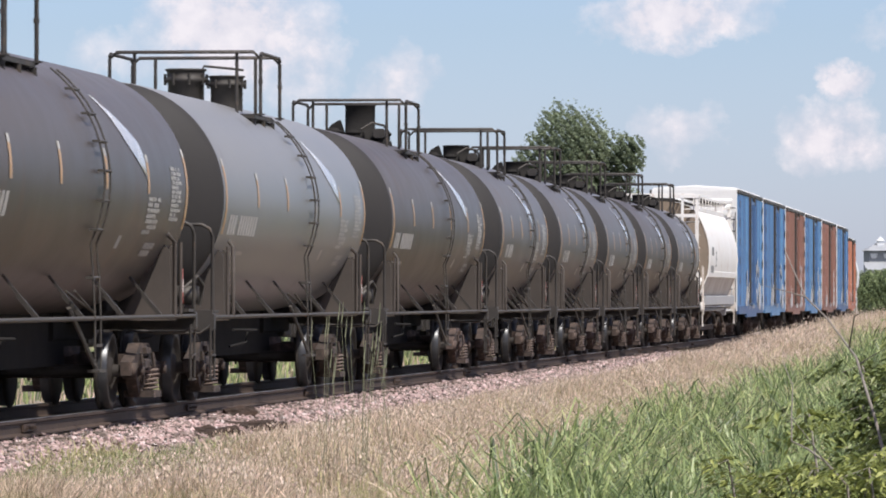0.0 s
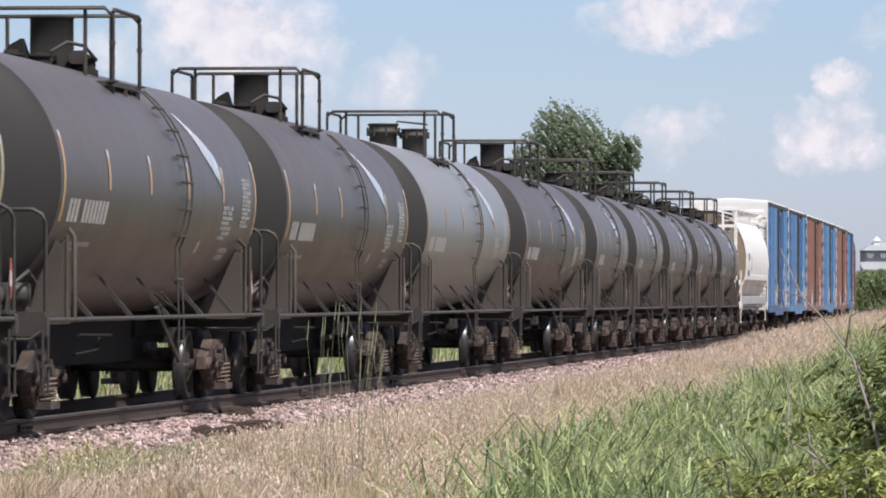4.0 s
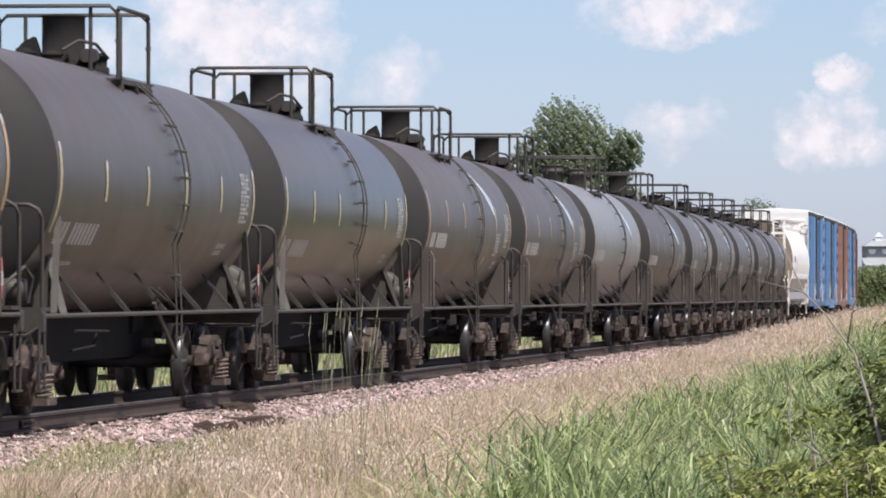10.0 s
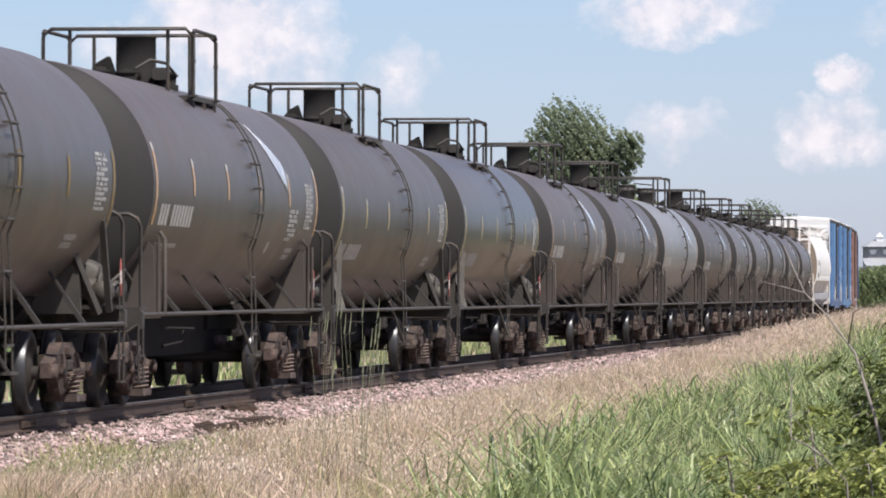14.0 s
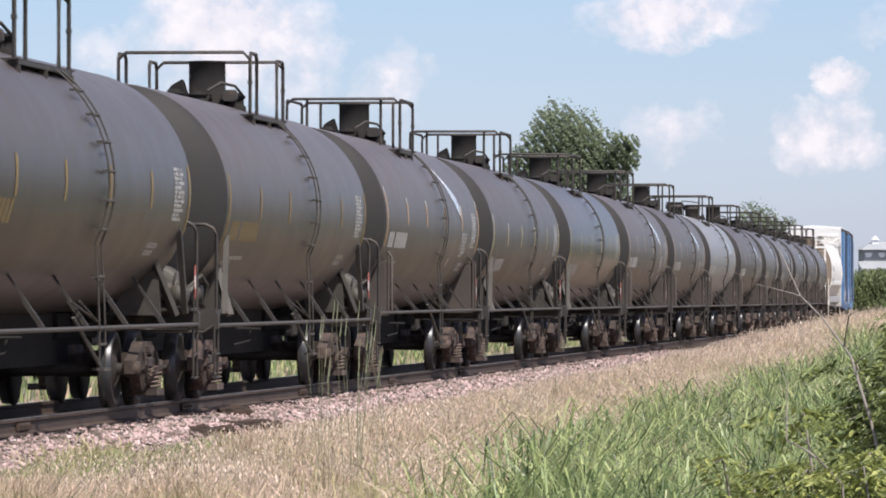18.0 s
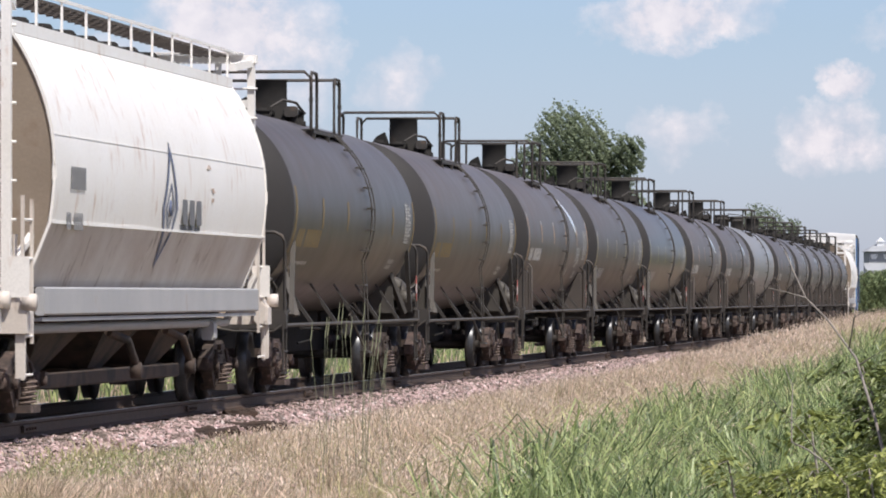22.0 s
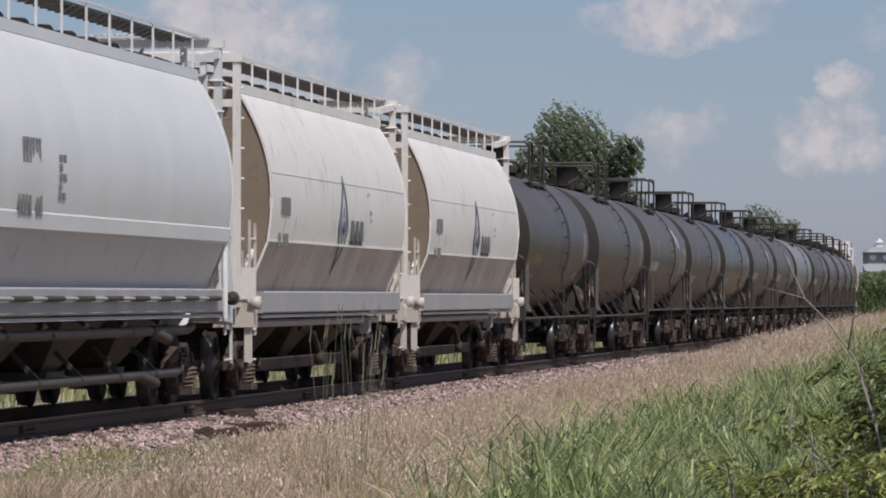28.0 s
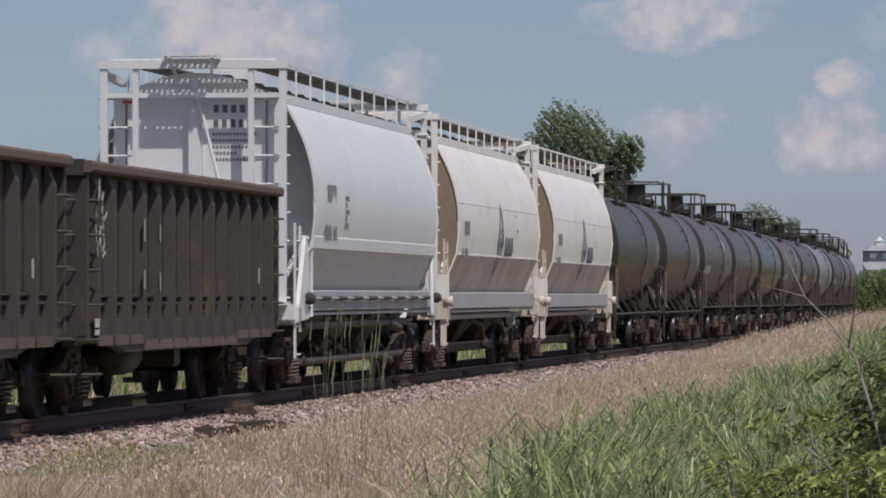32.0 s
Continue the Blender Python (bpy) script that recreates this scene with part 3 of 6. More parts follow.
S_LINE = np.concatenate([np.arange(-110, 200, 5.0), np.arange(200, 700, 4.0)])
bed = new("ballast_bed", raw_mesh("ballast_bed", *sweep([(-2.9, -0.80), (-1.75, -0.27), (-0.75, -0.235), (0.75, -0.235), (1.70, -0.27), (2.1, -0.42), (2.6, -0.62)], S_LINE, False), "bed", True))
tagged(bed, "bed of pinkish crushed stone under the track", "ballast", kind="structure")
for side in (1, -1):
    c = side * 0.753
    sec = [(c - 0.07, -0.185), (c + 0.07, -0.185), (c + 0.07, -0.172), (c + 0.012, -0.148), (c + 0.010, -0.052), (c + 0.034, -0.038), (c + 0.034, -0.006), (c - 0.034, -0.006),
           (c - 0.034, -0.038), (c - 0.010, -0.052), (c - 0.012, -0.148), (c - 0.07, -0.172)]
    rail = new("rail", raw_mesh("rail", *sweep(sec, S_LINE), "rail"))
    tagged(rail, "rusty brown steel rail with a worn bright top", "rail", "rails of the track", "structure")
    part("running_surface", raw_mesh("running_surface", *sweep([(c - 0.030, -0.0055), (c - 0.026, 0.0), (c + 0.026, 0.0), (c + 0.030, -0.0055)], S_LINE), "rail_head"), "rail_head", rail, "bright polished rail top")
    if side == 1:
        bar_mesh = Shape().box(0, 0, 0, 0.75, 0.03, 0.085, cham=0.01)
        for k in (-0.27, -0.09, 0.09, 0.27):
            bar_mesh.lathe([(-0.03, 0.018), (-0.015, 0.018)], 6, "y", (k, -0.012, 0)).box(k, -0.03, 0, 0.03, 0.025, 0.03)
        bar_mesh = bar_mesh.mesh("joint_bar", M["rail"])
        plate_mesh = Shape().box(0, 0, 0, 0.19, 0.34, 0.02).box(-0.05, -0.11, 0.02, 0.03, 0.03, 0.03).box(0.05, -0.11, 0.02, 0.03, 0.03, 0.03).mesh("tie_plate", M["rail"])
        for s in np.arange(-40.5, 110, 12.4):
            part("joint_bar", bar_mesh, "rail", rail, "bolted joint bar", track_pose(s, 0.79, -0.098))

tie_mesh = [Shape().box(0, 0, -0.09, 0.22, 2.6, 0.18, cham=0.02).mesh("tie", M["tie"]) for k in range(2)]
for i, s in enumerate(np.arange(-40, 110, 0.53)):
    part("tie", tie_mesh[i % 2], "tie", bed, "", track_pose(s + rng.uniform(-0.03, 0.03), rng.uniform(-0.03, 0.05), -0.205 + rng.uniform(-0.012, 0.012)) @ pose(0, 0, 0, 0, 0, rng.uniform(-1.5, 1.5)))


def stones(count, s_lo, s_hi, v_lo, v_hi, size, seed):
    """Loose broken stones strewn over the ballast."""
    r = np.random.default_rng(seed)
    s = s_lo + (s_hi - s_lo) * r.random(count) ** 1.25
    v = v_lo + (v_hi - v_lo) * r.random(count)
    z = np.interp(v, (0.75, 1.70, 2.1, 2.6), (-0.235, -0.27, -0.42, -0.62)) + 0.012
    x, y, zz = at(s, v, z)
    octa = np.array([(1, 0, 0), (-1, 0, 0), (0, 1, 0), (0, -1, 0), (0, 0, 1), (0, 0, -1)], float)
    of = np.array([(0, 2, 4), (2, 1, 4), (1, 3, 4), (3, 0, 4), (2, 0, 5), (1, 2, 5), (3, 1, 5), (0, 3, 5)])
    rad = size * (0.6 + 0.8 * r.random((count, 1, 1))) * (0.65 + 0.7 * r.random((count, 6, 1)))
    p = (octa[None] + r.normal(0, 0.14, (count, 6, 3))) * rad
    # any turn in space
    q1 = r.normal(0, 1, (count, 3))
    q1 /= np.linalg.norm(q1, axis=1)[:, None]
    q2 = np.cross(q1, r.normal(0, 1, (count, 3)))
    q2 /= np.linalg.norm(q2, axis=1)[:, None]
    p = np.einsum("kij,kjl->kil", p, np.stack([q1, q2, np.cross(q1, q2)], 1)) * (1, 1, 0.85)
    zz = zz + r.normal(0, 0.012, count)
    verts = np.stack([p[..., 0] + x[:, None], p[..., 1] + y[:, None], p[..., 2] + zz[:, None]], -1).reshape(-1, 3)
    return verts, (of[None] + 6 * np.arange(count)[:, None, None]).reshape(-1, 3)


part("stones", raw_mesh("stones", *stones(50000, -34, 95, 0.86, 2.45, 0.038, 3), "ballast"), "ballast", bed, "loose pink and grey broken granite")
bed.children[-1]["kind"] = "stuff"


# ---- railway trucks ----
WHEEL_R = 0.457


def arc(cx, cz, r, a0, a1, n):
    return [(cx + r * math.cos(radians(a0 + (a1 - a0) * i / n)), cz + r * math.sin(radians(a0 + (a1 - a0) * i / n))) for i in range(n + 1)]


def truck_meshes():
    """The meshes of a two-axle truck, shared by all cars."""
    k = {}
    frame_side = Shape()
    # cast side frame: top arch, pedestals, diagonals and bottom seat round two openings
    frame_side.prism([(-0.98, 0.56), (-0.60, 0.66), (-0.35, 0.78), (0.35, 0.78), (0.60, 0.66), (0.98, 0.56), (0.98, 0.42), (0.80, 0.44), (0.56, 0.52), (0.32, 0.62), (-0.32, 0.62), (-0.56, 0.52), (-0.80, 0.44), (-0.98, 0.42)], -0.07, 0.07, "xz")
    for q in (1, -1):
        frame_side.prism([(q * 0.60, 0.52), (q * 0.74, 0.46), (q * 0.36, 0.16), (q * 0.24, 0.22)][::q], -0.065, 0.065, "xz")
        frame_side.prism([(q * 0.22, 0.64), (q * 0.33, 0.64), (q * 0.33, 0.20), (q * 0.22, 0.20)][::q], -0.085, 0.085, "xz")
        frame_side.box(q * 0.89, 0, 0.47, 0.22, 0.13, 0.14)
        frame_side.lathe([(-0.13, 0.0), (-0.13, 0.08), (-0.11, 0.10), (0.05, 0.10), (0.05, 0.0)], 14, "y", (q * 0.89, 0, 0.455))
    frame_side.box(0, -0.05, 0.17, 0.62, 0.36, 0.08)
    for q in (1, -1):
        frame_side.tube([(q * 0.45, -0.10, 0.66), (q * 0.47, -0.13, 0.45), (q * 0.40, -0.12, 0.28)], 0.022, 6).box(q * 0.89, -0.165, 0.50, 0.10, 0.05, 0.10)
        frame_side.lathe([(-0.205, 0.0), (-0.205, 0.055), (-0.15, 0.065), (-0.15, 0.0)], 10, "y", (q * 0.89, 0, 0.455))
    frame_side.box(0, -0.10, 0.69, 0.34, 0.05, 0.07)
    k["side_frame"] = frame_side.mesh("side_frame", M["truck"])
    spring = Shape()
    for dx in (-0.14, 0.0, 0.14):
        for dy in (-0.15, 0.03):
            pts = [(dx + 0.066 * math.cos(t * 2 * math.pi / 8), dy + 0.066 * math.sin(t * 2 * math.pi / 8), 0.21 + 0.26 * t / 40) for t in range(41)]
            spring.tube(pts, 0.014, 5)
    k["spring"] = spring.mesh("spring", M["spring"])
    bol = Shape().box(0, 0, 0.56, 0.36, 2.1, 0.17, cham=0.03).lathe([(0.62, 0.30), (0.74, 0.30), (0.74, 0.0)], 20, "z")
    for q in (1, -1):
        bol.box(0, q * 1.02, 0.53, 0.40, 0.22, 0.13, cham=0.02)
        bol.box(q * 0.42, 0, 0.42, 0.08, 1.5, 0.12)
        for w in (1, -1):
            bol.box(q * 0.42, w * 0.76, 0.45, 0.06, 0.09, 0.32)
    k["truck"] = bol.mesh("truck", M["truck"])
    ws = Shape()
    ws.lathe([(-1.16, 0.0), (-1.16, 0.075), (1.16, 0.075), (1.16, 0.0)], 12, "y")
    for q in (1, -1):
        prof = [(0.70, 0.12), (0.685, 0.46), (0.715, 0.485), (0.73, 0.458), (0.845, 0.452), (0.845, 0.385), (0.80, 0.36), (0.775, 0.20), (0.84, 0.15), (0.86, 0.0)]
        ws.lathe([(q * a, r) for a, r in prof], 28, "y")
        for b in range(3):
            t = 2 * math.pi * b / 3
            ws.box(0.05 * math.cos(t), q * 1.175, 0.05 * math.sin(t), 0.03, 0.03, 0.03)
    k["wheelset"] = ws.mesh("wheelset", M["wheel"])
    for q in (1, -1):
        k["tread", q] = Shape().lathe([(q * 0.735, 0.4595), (q * 0.842, 0.4555), (q * 0.8455, 0.452)], 28, "y").mesh("wheel_tread", M["tread"])
    return k


TM = truck_meshes()


def truck_at(car, x):
    b = part("truck", TM["truck"], "truck", car, "rusty cast steel two-axle truck", pose(x, 0, 0))
    for q in (1, -1):
        part("side_frame", TM["side_frame"], "truck", b, "rusty cast side frame", pose(0, q * 1.02, 0, 0, 0, 0 if q < 0 else 180))
        part("spring", TM["spring"], "spring", b, "coil springs", pose(0, q * 1.02, 0))
        part("wheelset", TM["wheelset"], "wheel", b, "dark steel wheels on an axle with bright treads", pose(q * 0.89, 0, WHEEL_R))
        for w in (1, -1):
            part("wheel_tread", TM["tread", w], "tread", b, "bright worn wheel tread", pose(q * 0.89, 0, WHEEL_R))


def coupler_gear(car, half):
    """Draft sill ends, couplers and air hoses of both ends."""
    for q in (1, -1):
        c = Shape().box(q * (half - 0.55), 0, 0.86, 0.8, 0.30, 0.26, cham=0.03).box(q * (half - 0.10), 0, 0.87, 0.34, 0.16, 0.2, cham=0.03)
        c.box(q * (half + 0.02), 0.04, 0.87, 0.16, 0.28, 0.26, cham=0.05)
        part("coupler", c, "gear", car, "steel knuckle coupler")
        h = Shape().tube([(q * (half - 0.5), -0.30, 0.72), (q * (half - 0.25), -0.30, 0.58), (q * (half - 0.05), -0.22, 0.36), (q * (half + 0.02), -0.15, 0.40)], 0.028, 6)
        part("air_hose", h, "gear", car, "black rubber hose")


def bars(text_rows, w, h, gap):
    """Rectangles standing for lettering that cannot be read: (x, z) boxes filling w by h."""
    out = []
    r = random.Random(int(w * 1000) + int(h * 771) + len(text_rows))
    rows = len(text_rows)
    rh = h / rows
    for i, n in enumerate(text_rows):
        cw = w / max(text_rows)
        for j in range(n):
            if n > 4 and r.random() < 0.08:
                continue
            out.append((-w / 2 + cw * (j + 0.5), h / 2 - rh * (i + 0.5), cw * (1 - gap), rh * (0.74 if rows > 1 else 1)))
    return out


def letters_on_shell(car, x, ang, w, h, rows, material, radius, cz, name="lettering", label=""):
    """Blocks of lettering lying on a round shell; ang: degrees below (-) or above the side's middle."""
    for q in (-1, 1):
        sh = Shape()
        for bx, bz, bw, bh in bars(rows, w, h, 0.3):
            a = radians(ang) + bz / radius
            a0, a1 = a - bh / 2 / radius, a + bh / 2 / radius
            rr = radius + 0.006
            p = lambda xx, t: (x + xx * (1 if q < 0 else -1), q * rr * math.cos(t), cz + rr * math.sin(t))
            sh.add([p(bx - bw / 2, a0), p(bx + bw / 2, a0), p(bx + bw / 2, a1), p(bx - bw / 2, a1)], [(0, 1, 2, 3)])
        part(name, sh, material, car, label)["kind"] = "stuff"


def stripe_on_shell(sh, q, x, a0, a1, w, radius, cz, n=6):
    rr = radius + 0.006
    pts = []
    for i in range(n + 1):
        t = radians(a0 + (a1 - a0) * i / n)
        pts += [(x - w / 2, q * rr * math.cos(t), cz + rr * math.sin(t)), (x + w / 2, q * rr * math.cos(t), cz + rr * math.sin(t))]
    sh.add(pts, [(2 * i, 2 * i + 1, 2 * i + 3, 2 * i + 2) for i in range(n)])


def tank_car(length, paint, mark, plates, bright, drum, label, deck=(-1.2, 0.88), half_deck=0.98, twin=False, pipe_z=1.10, drop=8, mark_at=-13):
    """A tank car; plates: with web plates at the bolsters, else with bare struts; bright: with a pale streak; drum:
    hand brake at the front end.
    """
    car = tagged(new("tank_car"), label, "tank car", "cars of the freight train")
    half, R, CZ = length / 2, 1.49, 2.62
    hb = half - 1.0
    # dished head with a tight knuckle
    head, kn = 0.62, 0.20
    prof = [(-hb + (head - kn) * (r / (R - 0.1)) ** 2, r) for r in np.linspace(0.0, R - 0.16, 9)]
    prof += [(-hb + head - kn * math.cos(t), R - kn + kn * math.sin(t)) for t in np.linspace(0.75, math.pi / 2, 4)]
    prof += [(-a, r) for a, r in reversed(prof[:13])]
    part("shell", Shape().lathe(prof[11:-11], 64, "x", (0, 0, CZ)), paint, car)
    # heads coloured darker than the shell in place of their shade
    part("tank_head", Shape().lathe(prof[:12], 64, "x", (0, 0, CZ)), "head_shade", car, "dull black dished tank head, its shade put into the paint")
    part("tank_head", Shape().lathe(prof[-12:], 64, "x", (0, 0, CZ)), "head_shade", car, "dull black dished tank head, its shade put into the paint")
    # platform with railings round the manway, at the middle of the top
    (x0, x1), zt, pz, hd = deck, 4.76, 3.86, half_deck
    long_deck = x1 - x0 > 3
    for q in (-1, 1):
        plat = Shape()
        plat.box((x0 + x1) / 2, q * 0.82, pz, x1 - x0, 0.30, 0.05)
        bars_on = Shape()
        for i in range(int((x1 - x0) / 0.16)):
            bars_on.box(x0 + 0.08 + 0.16 * i, q * 0.82, pz + 0.03, 0.03, 0.28, 0.02)
        for x in (x0 + 0.05, (x0 + x1) / 2, x1 - 0.05):
            plat.beam((x, q * 0.70, pz), (x, q * 0.55, 3.95), 0.06, 0.06).box(x, q * 0.82, pz - 0.08, 0.05, 0.34, 0.10)
        part("platform", plat, "gear", car, "dark steel walkway")
        part("grating", bars_on, "gear", car, "cross bars of the walkway")["kind"] = "stuff"
    pr = 0.026
    for x, e in ((x0, 1), (x1, -1)):
        r = Shape().tube([(x, -hd, pz), (x, -hd, zt - 0.10), (x, -hd + 0.10, zt), (x, hd - 0.10, zt), (x, hd, zt - 0.10), (x, hd, pz)], pr, 8)
        for q in (-1, 1):
            if long_deck:
                r.tube([(x, q * hd, zt - 0.10), (x + e * 0.08, q * hd, zt - 0.01), (x + e * 0.62, q * hd, zt - 0.01), (x + e * 0.70, q * hd, zt - 0.08), (x + e * 0.70, q * hd, pz)], pr, 8)
            else:
                r.tube([(x, q * hd, zt - 0.06), (x + e * 0.10, q * hd, zt - 0.02), ((x0 + x1) / 2, q * hd, zt - 0.02)], pr, 8).tube([(x + e * 0.06, q * (hd - 0.34), zt - 0.01), (x + e * 0.06, q * (hd - 0.34), pz + 0.05)], pr, 8)
            r.box(x, q * hd, pz + 0.03, 0.12, 0.12, 0.02).box(x, q * hd, pz + 0.48, 0.06, 0.06, 0.05)
        part("railing", r, "gear", car, "dark pipe railing")
    # manway and valve housing
    mx, top, dh = (x0 + x1) / 2 + 0.15, CZ + R, 0.60 if length > 16 else 0.34
    if twin:
        for dy, h, r in ((0.16, 0.46, 0.27), (-0.42, 0.36, 0.24)):
            d = Shape().lathe([(top - 0.16, r * 0.95), (top + h * 0.55, r * 0.95), (top + h * 0.6, r * 1.12), (top + h * 0.72, r * 1.12), (top + h * 0.74, r), (top + h * 0.92, r), (top + h * 0.94, r * 1.08), (top + h, r * 1.08), (top + h + 0.01, 0.0)], 24, "z", (mx, dy, 0))
            for i in range(8):
                t = i * math.pi / 4 + 0.3
                d.tube([(mx + r * 1.1 * math.cos(t), dy + r * 1.1 * math.sin(t), top + h * 0.5), (mx + r * 1.1 * math.cos(t), dy + r * 1.1 * math.sin(t), top + h * 0.84)], 0.022, 6)
            part("manway", d, "gear", car, "low round manway with bolted lid")
        part("lid_handle", Shape().tube([(mx, -0.05, top + 0.40), (mx, -0.10, top + 0.50), (mx, -0.50, top + 0.46), (mx, -0.66, top + 0.44)], 0.018, 6), "gear_lt", car, "bent lid handle")
    else:
        dome = Shape().lathe([(top - 0.14, 0.36), (top + 0.03, 0.36), (top + 0.04, 0.265), (top + dh - 0.03, 0.262), (top + dh - 0.02, 0.275), (top + dh, 0.275), (top + dh + 0.005, 0.24), (top + dh - 0.04, 0.23)], 28, "z", (mx, -0.05, 0))
        for i in range(10):
            t = i * math.pi / 5 + 0.3
            dome.tube([(mx + 0.32 * math.cos(t), -0.05 + 0.32 * math.sin(t), top - 0.02), (mx + 0.32 * math.cos(t), -0.05 + 0.32 * math.sin(t), top + 0.12)], 0.022, 6)
        part("valve_housing", dome, "black_shade", car, "black round valve housing")
        skirt = Shape().prism([(0.18, top - 0.02), (0.62, top - 0.16), (0.60, top + 0.05), (0.44, top + 0.26), (0.30, top + 0.34)], mx - 0.16, mx + 0.10)
        part("side_fitting", skirt, "black_shade", car, "sloping fitting beside the valve housing")
        for dx, dy, r, h in ((-0.50, 0.36, 0.13, 0.28), (-0.45, 0.02, 0.12, 0.20), (0.15, -0.44, 0.12, 0.26), (0.46, -0.30, 0.10, 0.18), (-0.20, -0.44, 0.07, 0.28)):
            zb = CZ + math.sqrt(R * R - dy * dy) - 0.05
            val = Shape().lathe([(zb, r * 1.25), (zb + 0.08, r * 1.25), (zb + 0.09, r), (zb + h * 0.7, r), (zb + h * 0.72, r * 1.2), (zb + h * 0.86, r * 1.2), (zb + h * 0.88, r * 0.7), (zb + h, r * 0.7), (zb + h + 0.01, 0)], 12, "z", (mx + dx, dy, 0))
            part("valve", val, "black_shade", car, "round fitting on the tank top")
        gear_pipes = Shape().tube([(mx - 0.5, -0.12, top + 0.16), (mx - 0.4, -0.30, top + 0.28), (mx - 0.2, -0.48, top + 0.24), (mx + 0.1, -0.56, top + 0.10)], 0.022, 6)
        gear_pipes.box(mx - 0.3, -0.42, top + 0.10, 0.16, 0.20, 0.16, cham=0.03)
        part("vent_pipe", gear_pipes, "gear", car, "bent vent pipes and a small valve")
    # ladders down both sides
    lx = 1.03
    for q in (-1, 1):
        lad = Shape()
        down = [((R + 0.09) * math.cos(radians(a)), CZ + (R + 0.09) * math.sin(radians(a))) for a in range(52, -31, -6)] + [(1.45, 1.55), (1.47, pipe_z), (1.47, 0.52)]
        for dx in (-0.20, 0.20):
            lad.tube([(lx + dx, q * a, b) for a, b in down], 0.012, 6)
        gone, last = 0.0, down[0]
        for p in down[1:]:
            gone += math.hypot(p[0] - last[0], p[1] - last[1])
            if gone > 0.32:
                lad.tube([(lx - 0.25, q * p[0], p[1]), (lx + 0.25, q * p[0], p[1])], 0.018, 6)
                for dx in (-0.23, 0.23):
                    lad.box(lx + dx, q * (p[0] - 0.03), p[1], 0.03, 0.09, 0.03)
                gone = 0.0
            last = p
        lad.box(lx, q * 1.47, 0.52, 0.48, 0.12, 0.03).box(lx, q * 1.47, 0.80, 0.42, 0.04, 0.03)
        # braces slanting back up from the ladder's foot
        for dz in (0.0, 0.10):
            lad.tube([(lx - 1.35 + dz, q * 1.36, pipe_z + 0.12), (lx - 0.16 + dz, q * 1.47, 0.54)], 0.018, 6)
        for dv in (0.0, -0.10):
            lad.tube([(lx - 1.15, q * (1.40 + dv), pipe_z + 0.30), (lx - 0.15, q * 1.45, pipe_z + 0.06)], 0.014, 6)
        part("ladder", lad, "gear_lt", car, "dusty steel ladder")
        rail_pipe = Shape().tube([(-half + 0.75, q * 1.45, pipe_z), (half - 0.75, q * 1.45, pipe_z)], 0.026, 8)
        part("side_rail", rail_pipe, "gear_lt", car, "dusty grey pipe along the side")
        for k in range(5):
            x = -hb + 2.9 + (2 * hb - 5.4) * k / 4
            part("strut", Shape().beam((x, q * 1.44, pipe_z), (x, q * 1.22, (pipe_z + 1.62) / 2), 0.07, 0.05).beam((x, q * 1.30, (pipe_z * 2 + 1.62) / 3), (x, q * 1.02, 1.62), 0.035, 0.03), "gear", car, "slanting strut from the shell to the side pipe")
    # cradle, bolsters and ends
    for q in (-1, 1):
        part("stub_sill", Shape().box(q * (half - 2.4), 0, 0.98, 3.0, 0.42, 0.34, cham=0.03), "black_shade", car, "steel underframe sill")
        part("bolster", Shape().box(q * (half - 2.55), 0, 1.22, 0.9, 1.4, 0.40, cham=0.15), "black_shade", car, "tank saddle over the truck")
    # added beam: a black filling where the open underside lies in shade
    part("belly_beam", Shape().box(0, 0, 0.84, length - 3.6, 0.30, 0.66), "black_shade", car, "added black beam standing in for the shade under the tank")
    for q in (-1, 1):
        end = Shape().box(q * (half - 0.78), 0, 1.04, 0.16, 2.95, 0.22, cham=0.02).box(q * (half - 1.0), 0, 1.17, 0.6, 2.9, 0.04)
        for w in (-1, 1):
            for dx in (-0.17, 0.17):
                end.tube([(q * (half - 0.85) + dx, w * 1.43, 1.0), (q * (half - 0.85) + dx, w * 1.43, 0.34)], 0.017, 6)
        for z in (0.32, 0.62):
            end.box(q * (half - 0.85), -1.43, z, 0.38, 0.05, 0.025).box(q * (half - 0.85), 1.43, z, 0.38, 0.05, 0.025)
        part("end_sill", end, "gear", car, "end platform and sill step")
        for w in (-1, 1):
            xh = q * (half - 0.80)
            loop = Shape().tube([(xh, w * 1.44, 1.15), (xh, w * 1.44, 2.12), (xh, w * 1.40, 2.22), (xh, w * 1.30, 2.27), (xh, w * 1.02, 2.27), (xh, w * 0.95, 2.20), (xh, w * 0.95, 1.15)], 0.024, 8)
            part("hand_rail", loop, "gear", car, "bent pipe handrail at the car end")
            bx = q * (half - 2.55)
            if plates:
                web = Shape().prism([(w * 0.80, 1.05), (w * 1.42, 1.05), (w * 1.40, 1.90), (w * 1.30, 2.0)][::w], bx - 0.02, bx + 0.02)
                web.prism([(w * 0.80, 1.05), (w * 1.42, 1.05), (w * 1.40, 1.90), (w * 1.30, 2.0)][::w], bx + q * 0.5 - 0.02, bx + q * 0.5 + 0.02)
                web.tube([(bx, w * 1.46, 1.10), (bx, w * 1.46, 2.0), (bx - q * 0.1, w * 1.36, 2.12)], 0.026, 8)
                web.tube([(bx + q * 0.5, w * 1.46, 1.10), (bx + q * 0.5, w * 1.46, 2.0)], 0.022, 8)
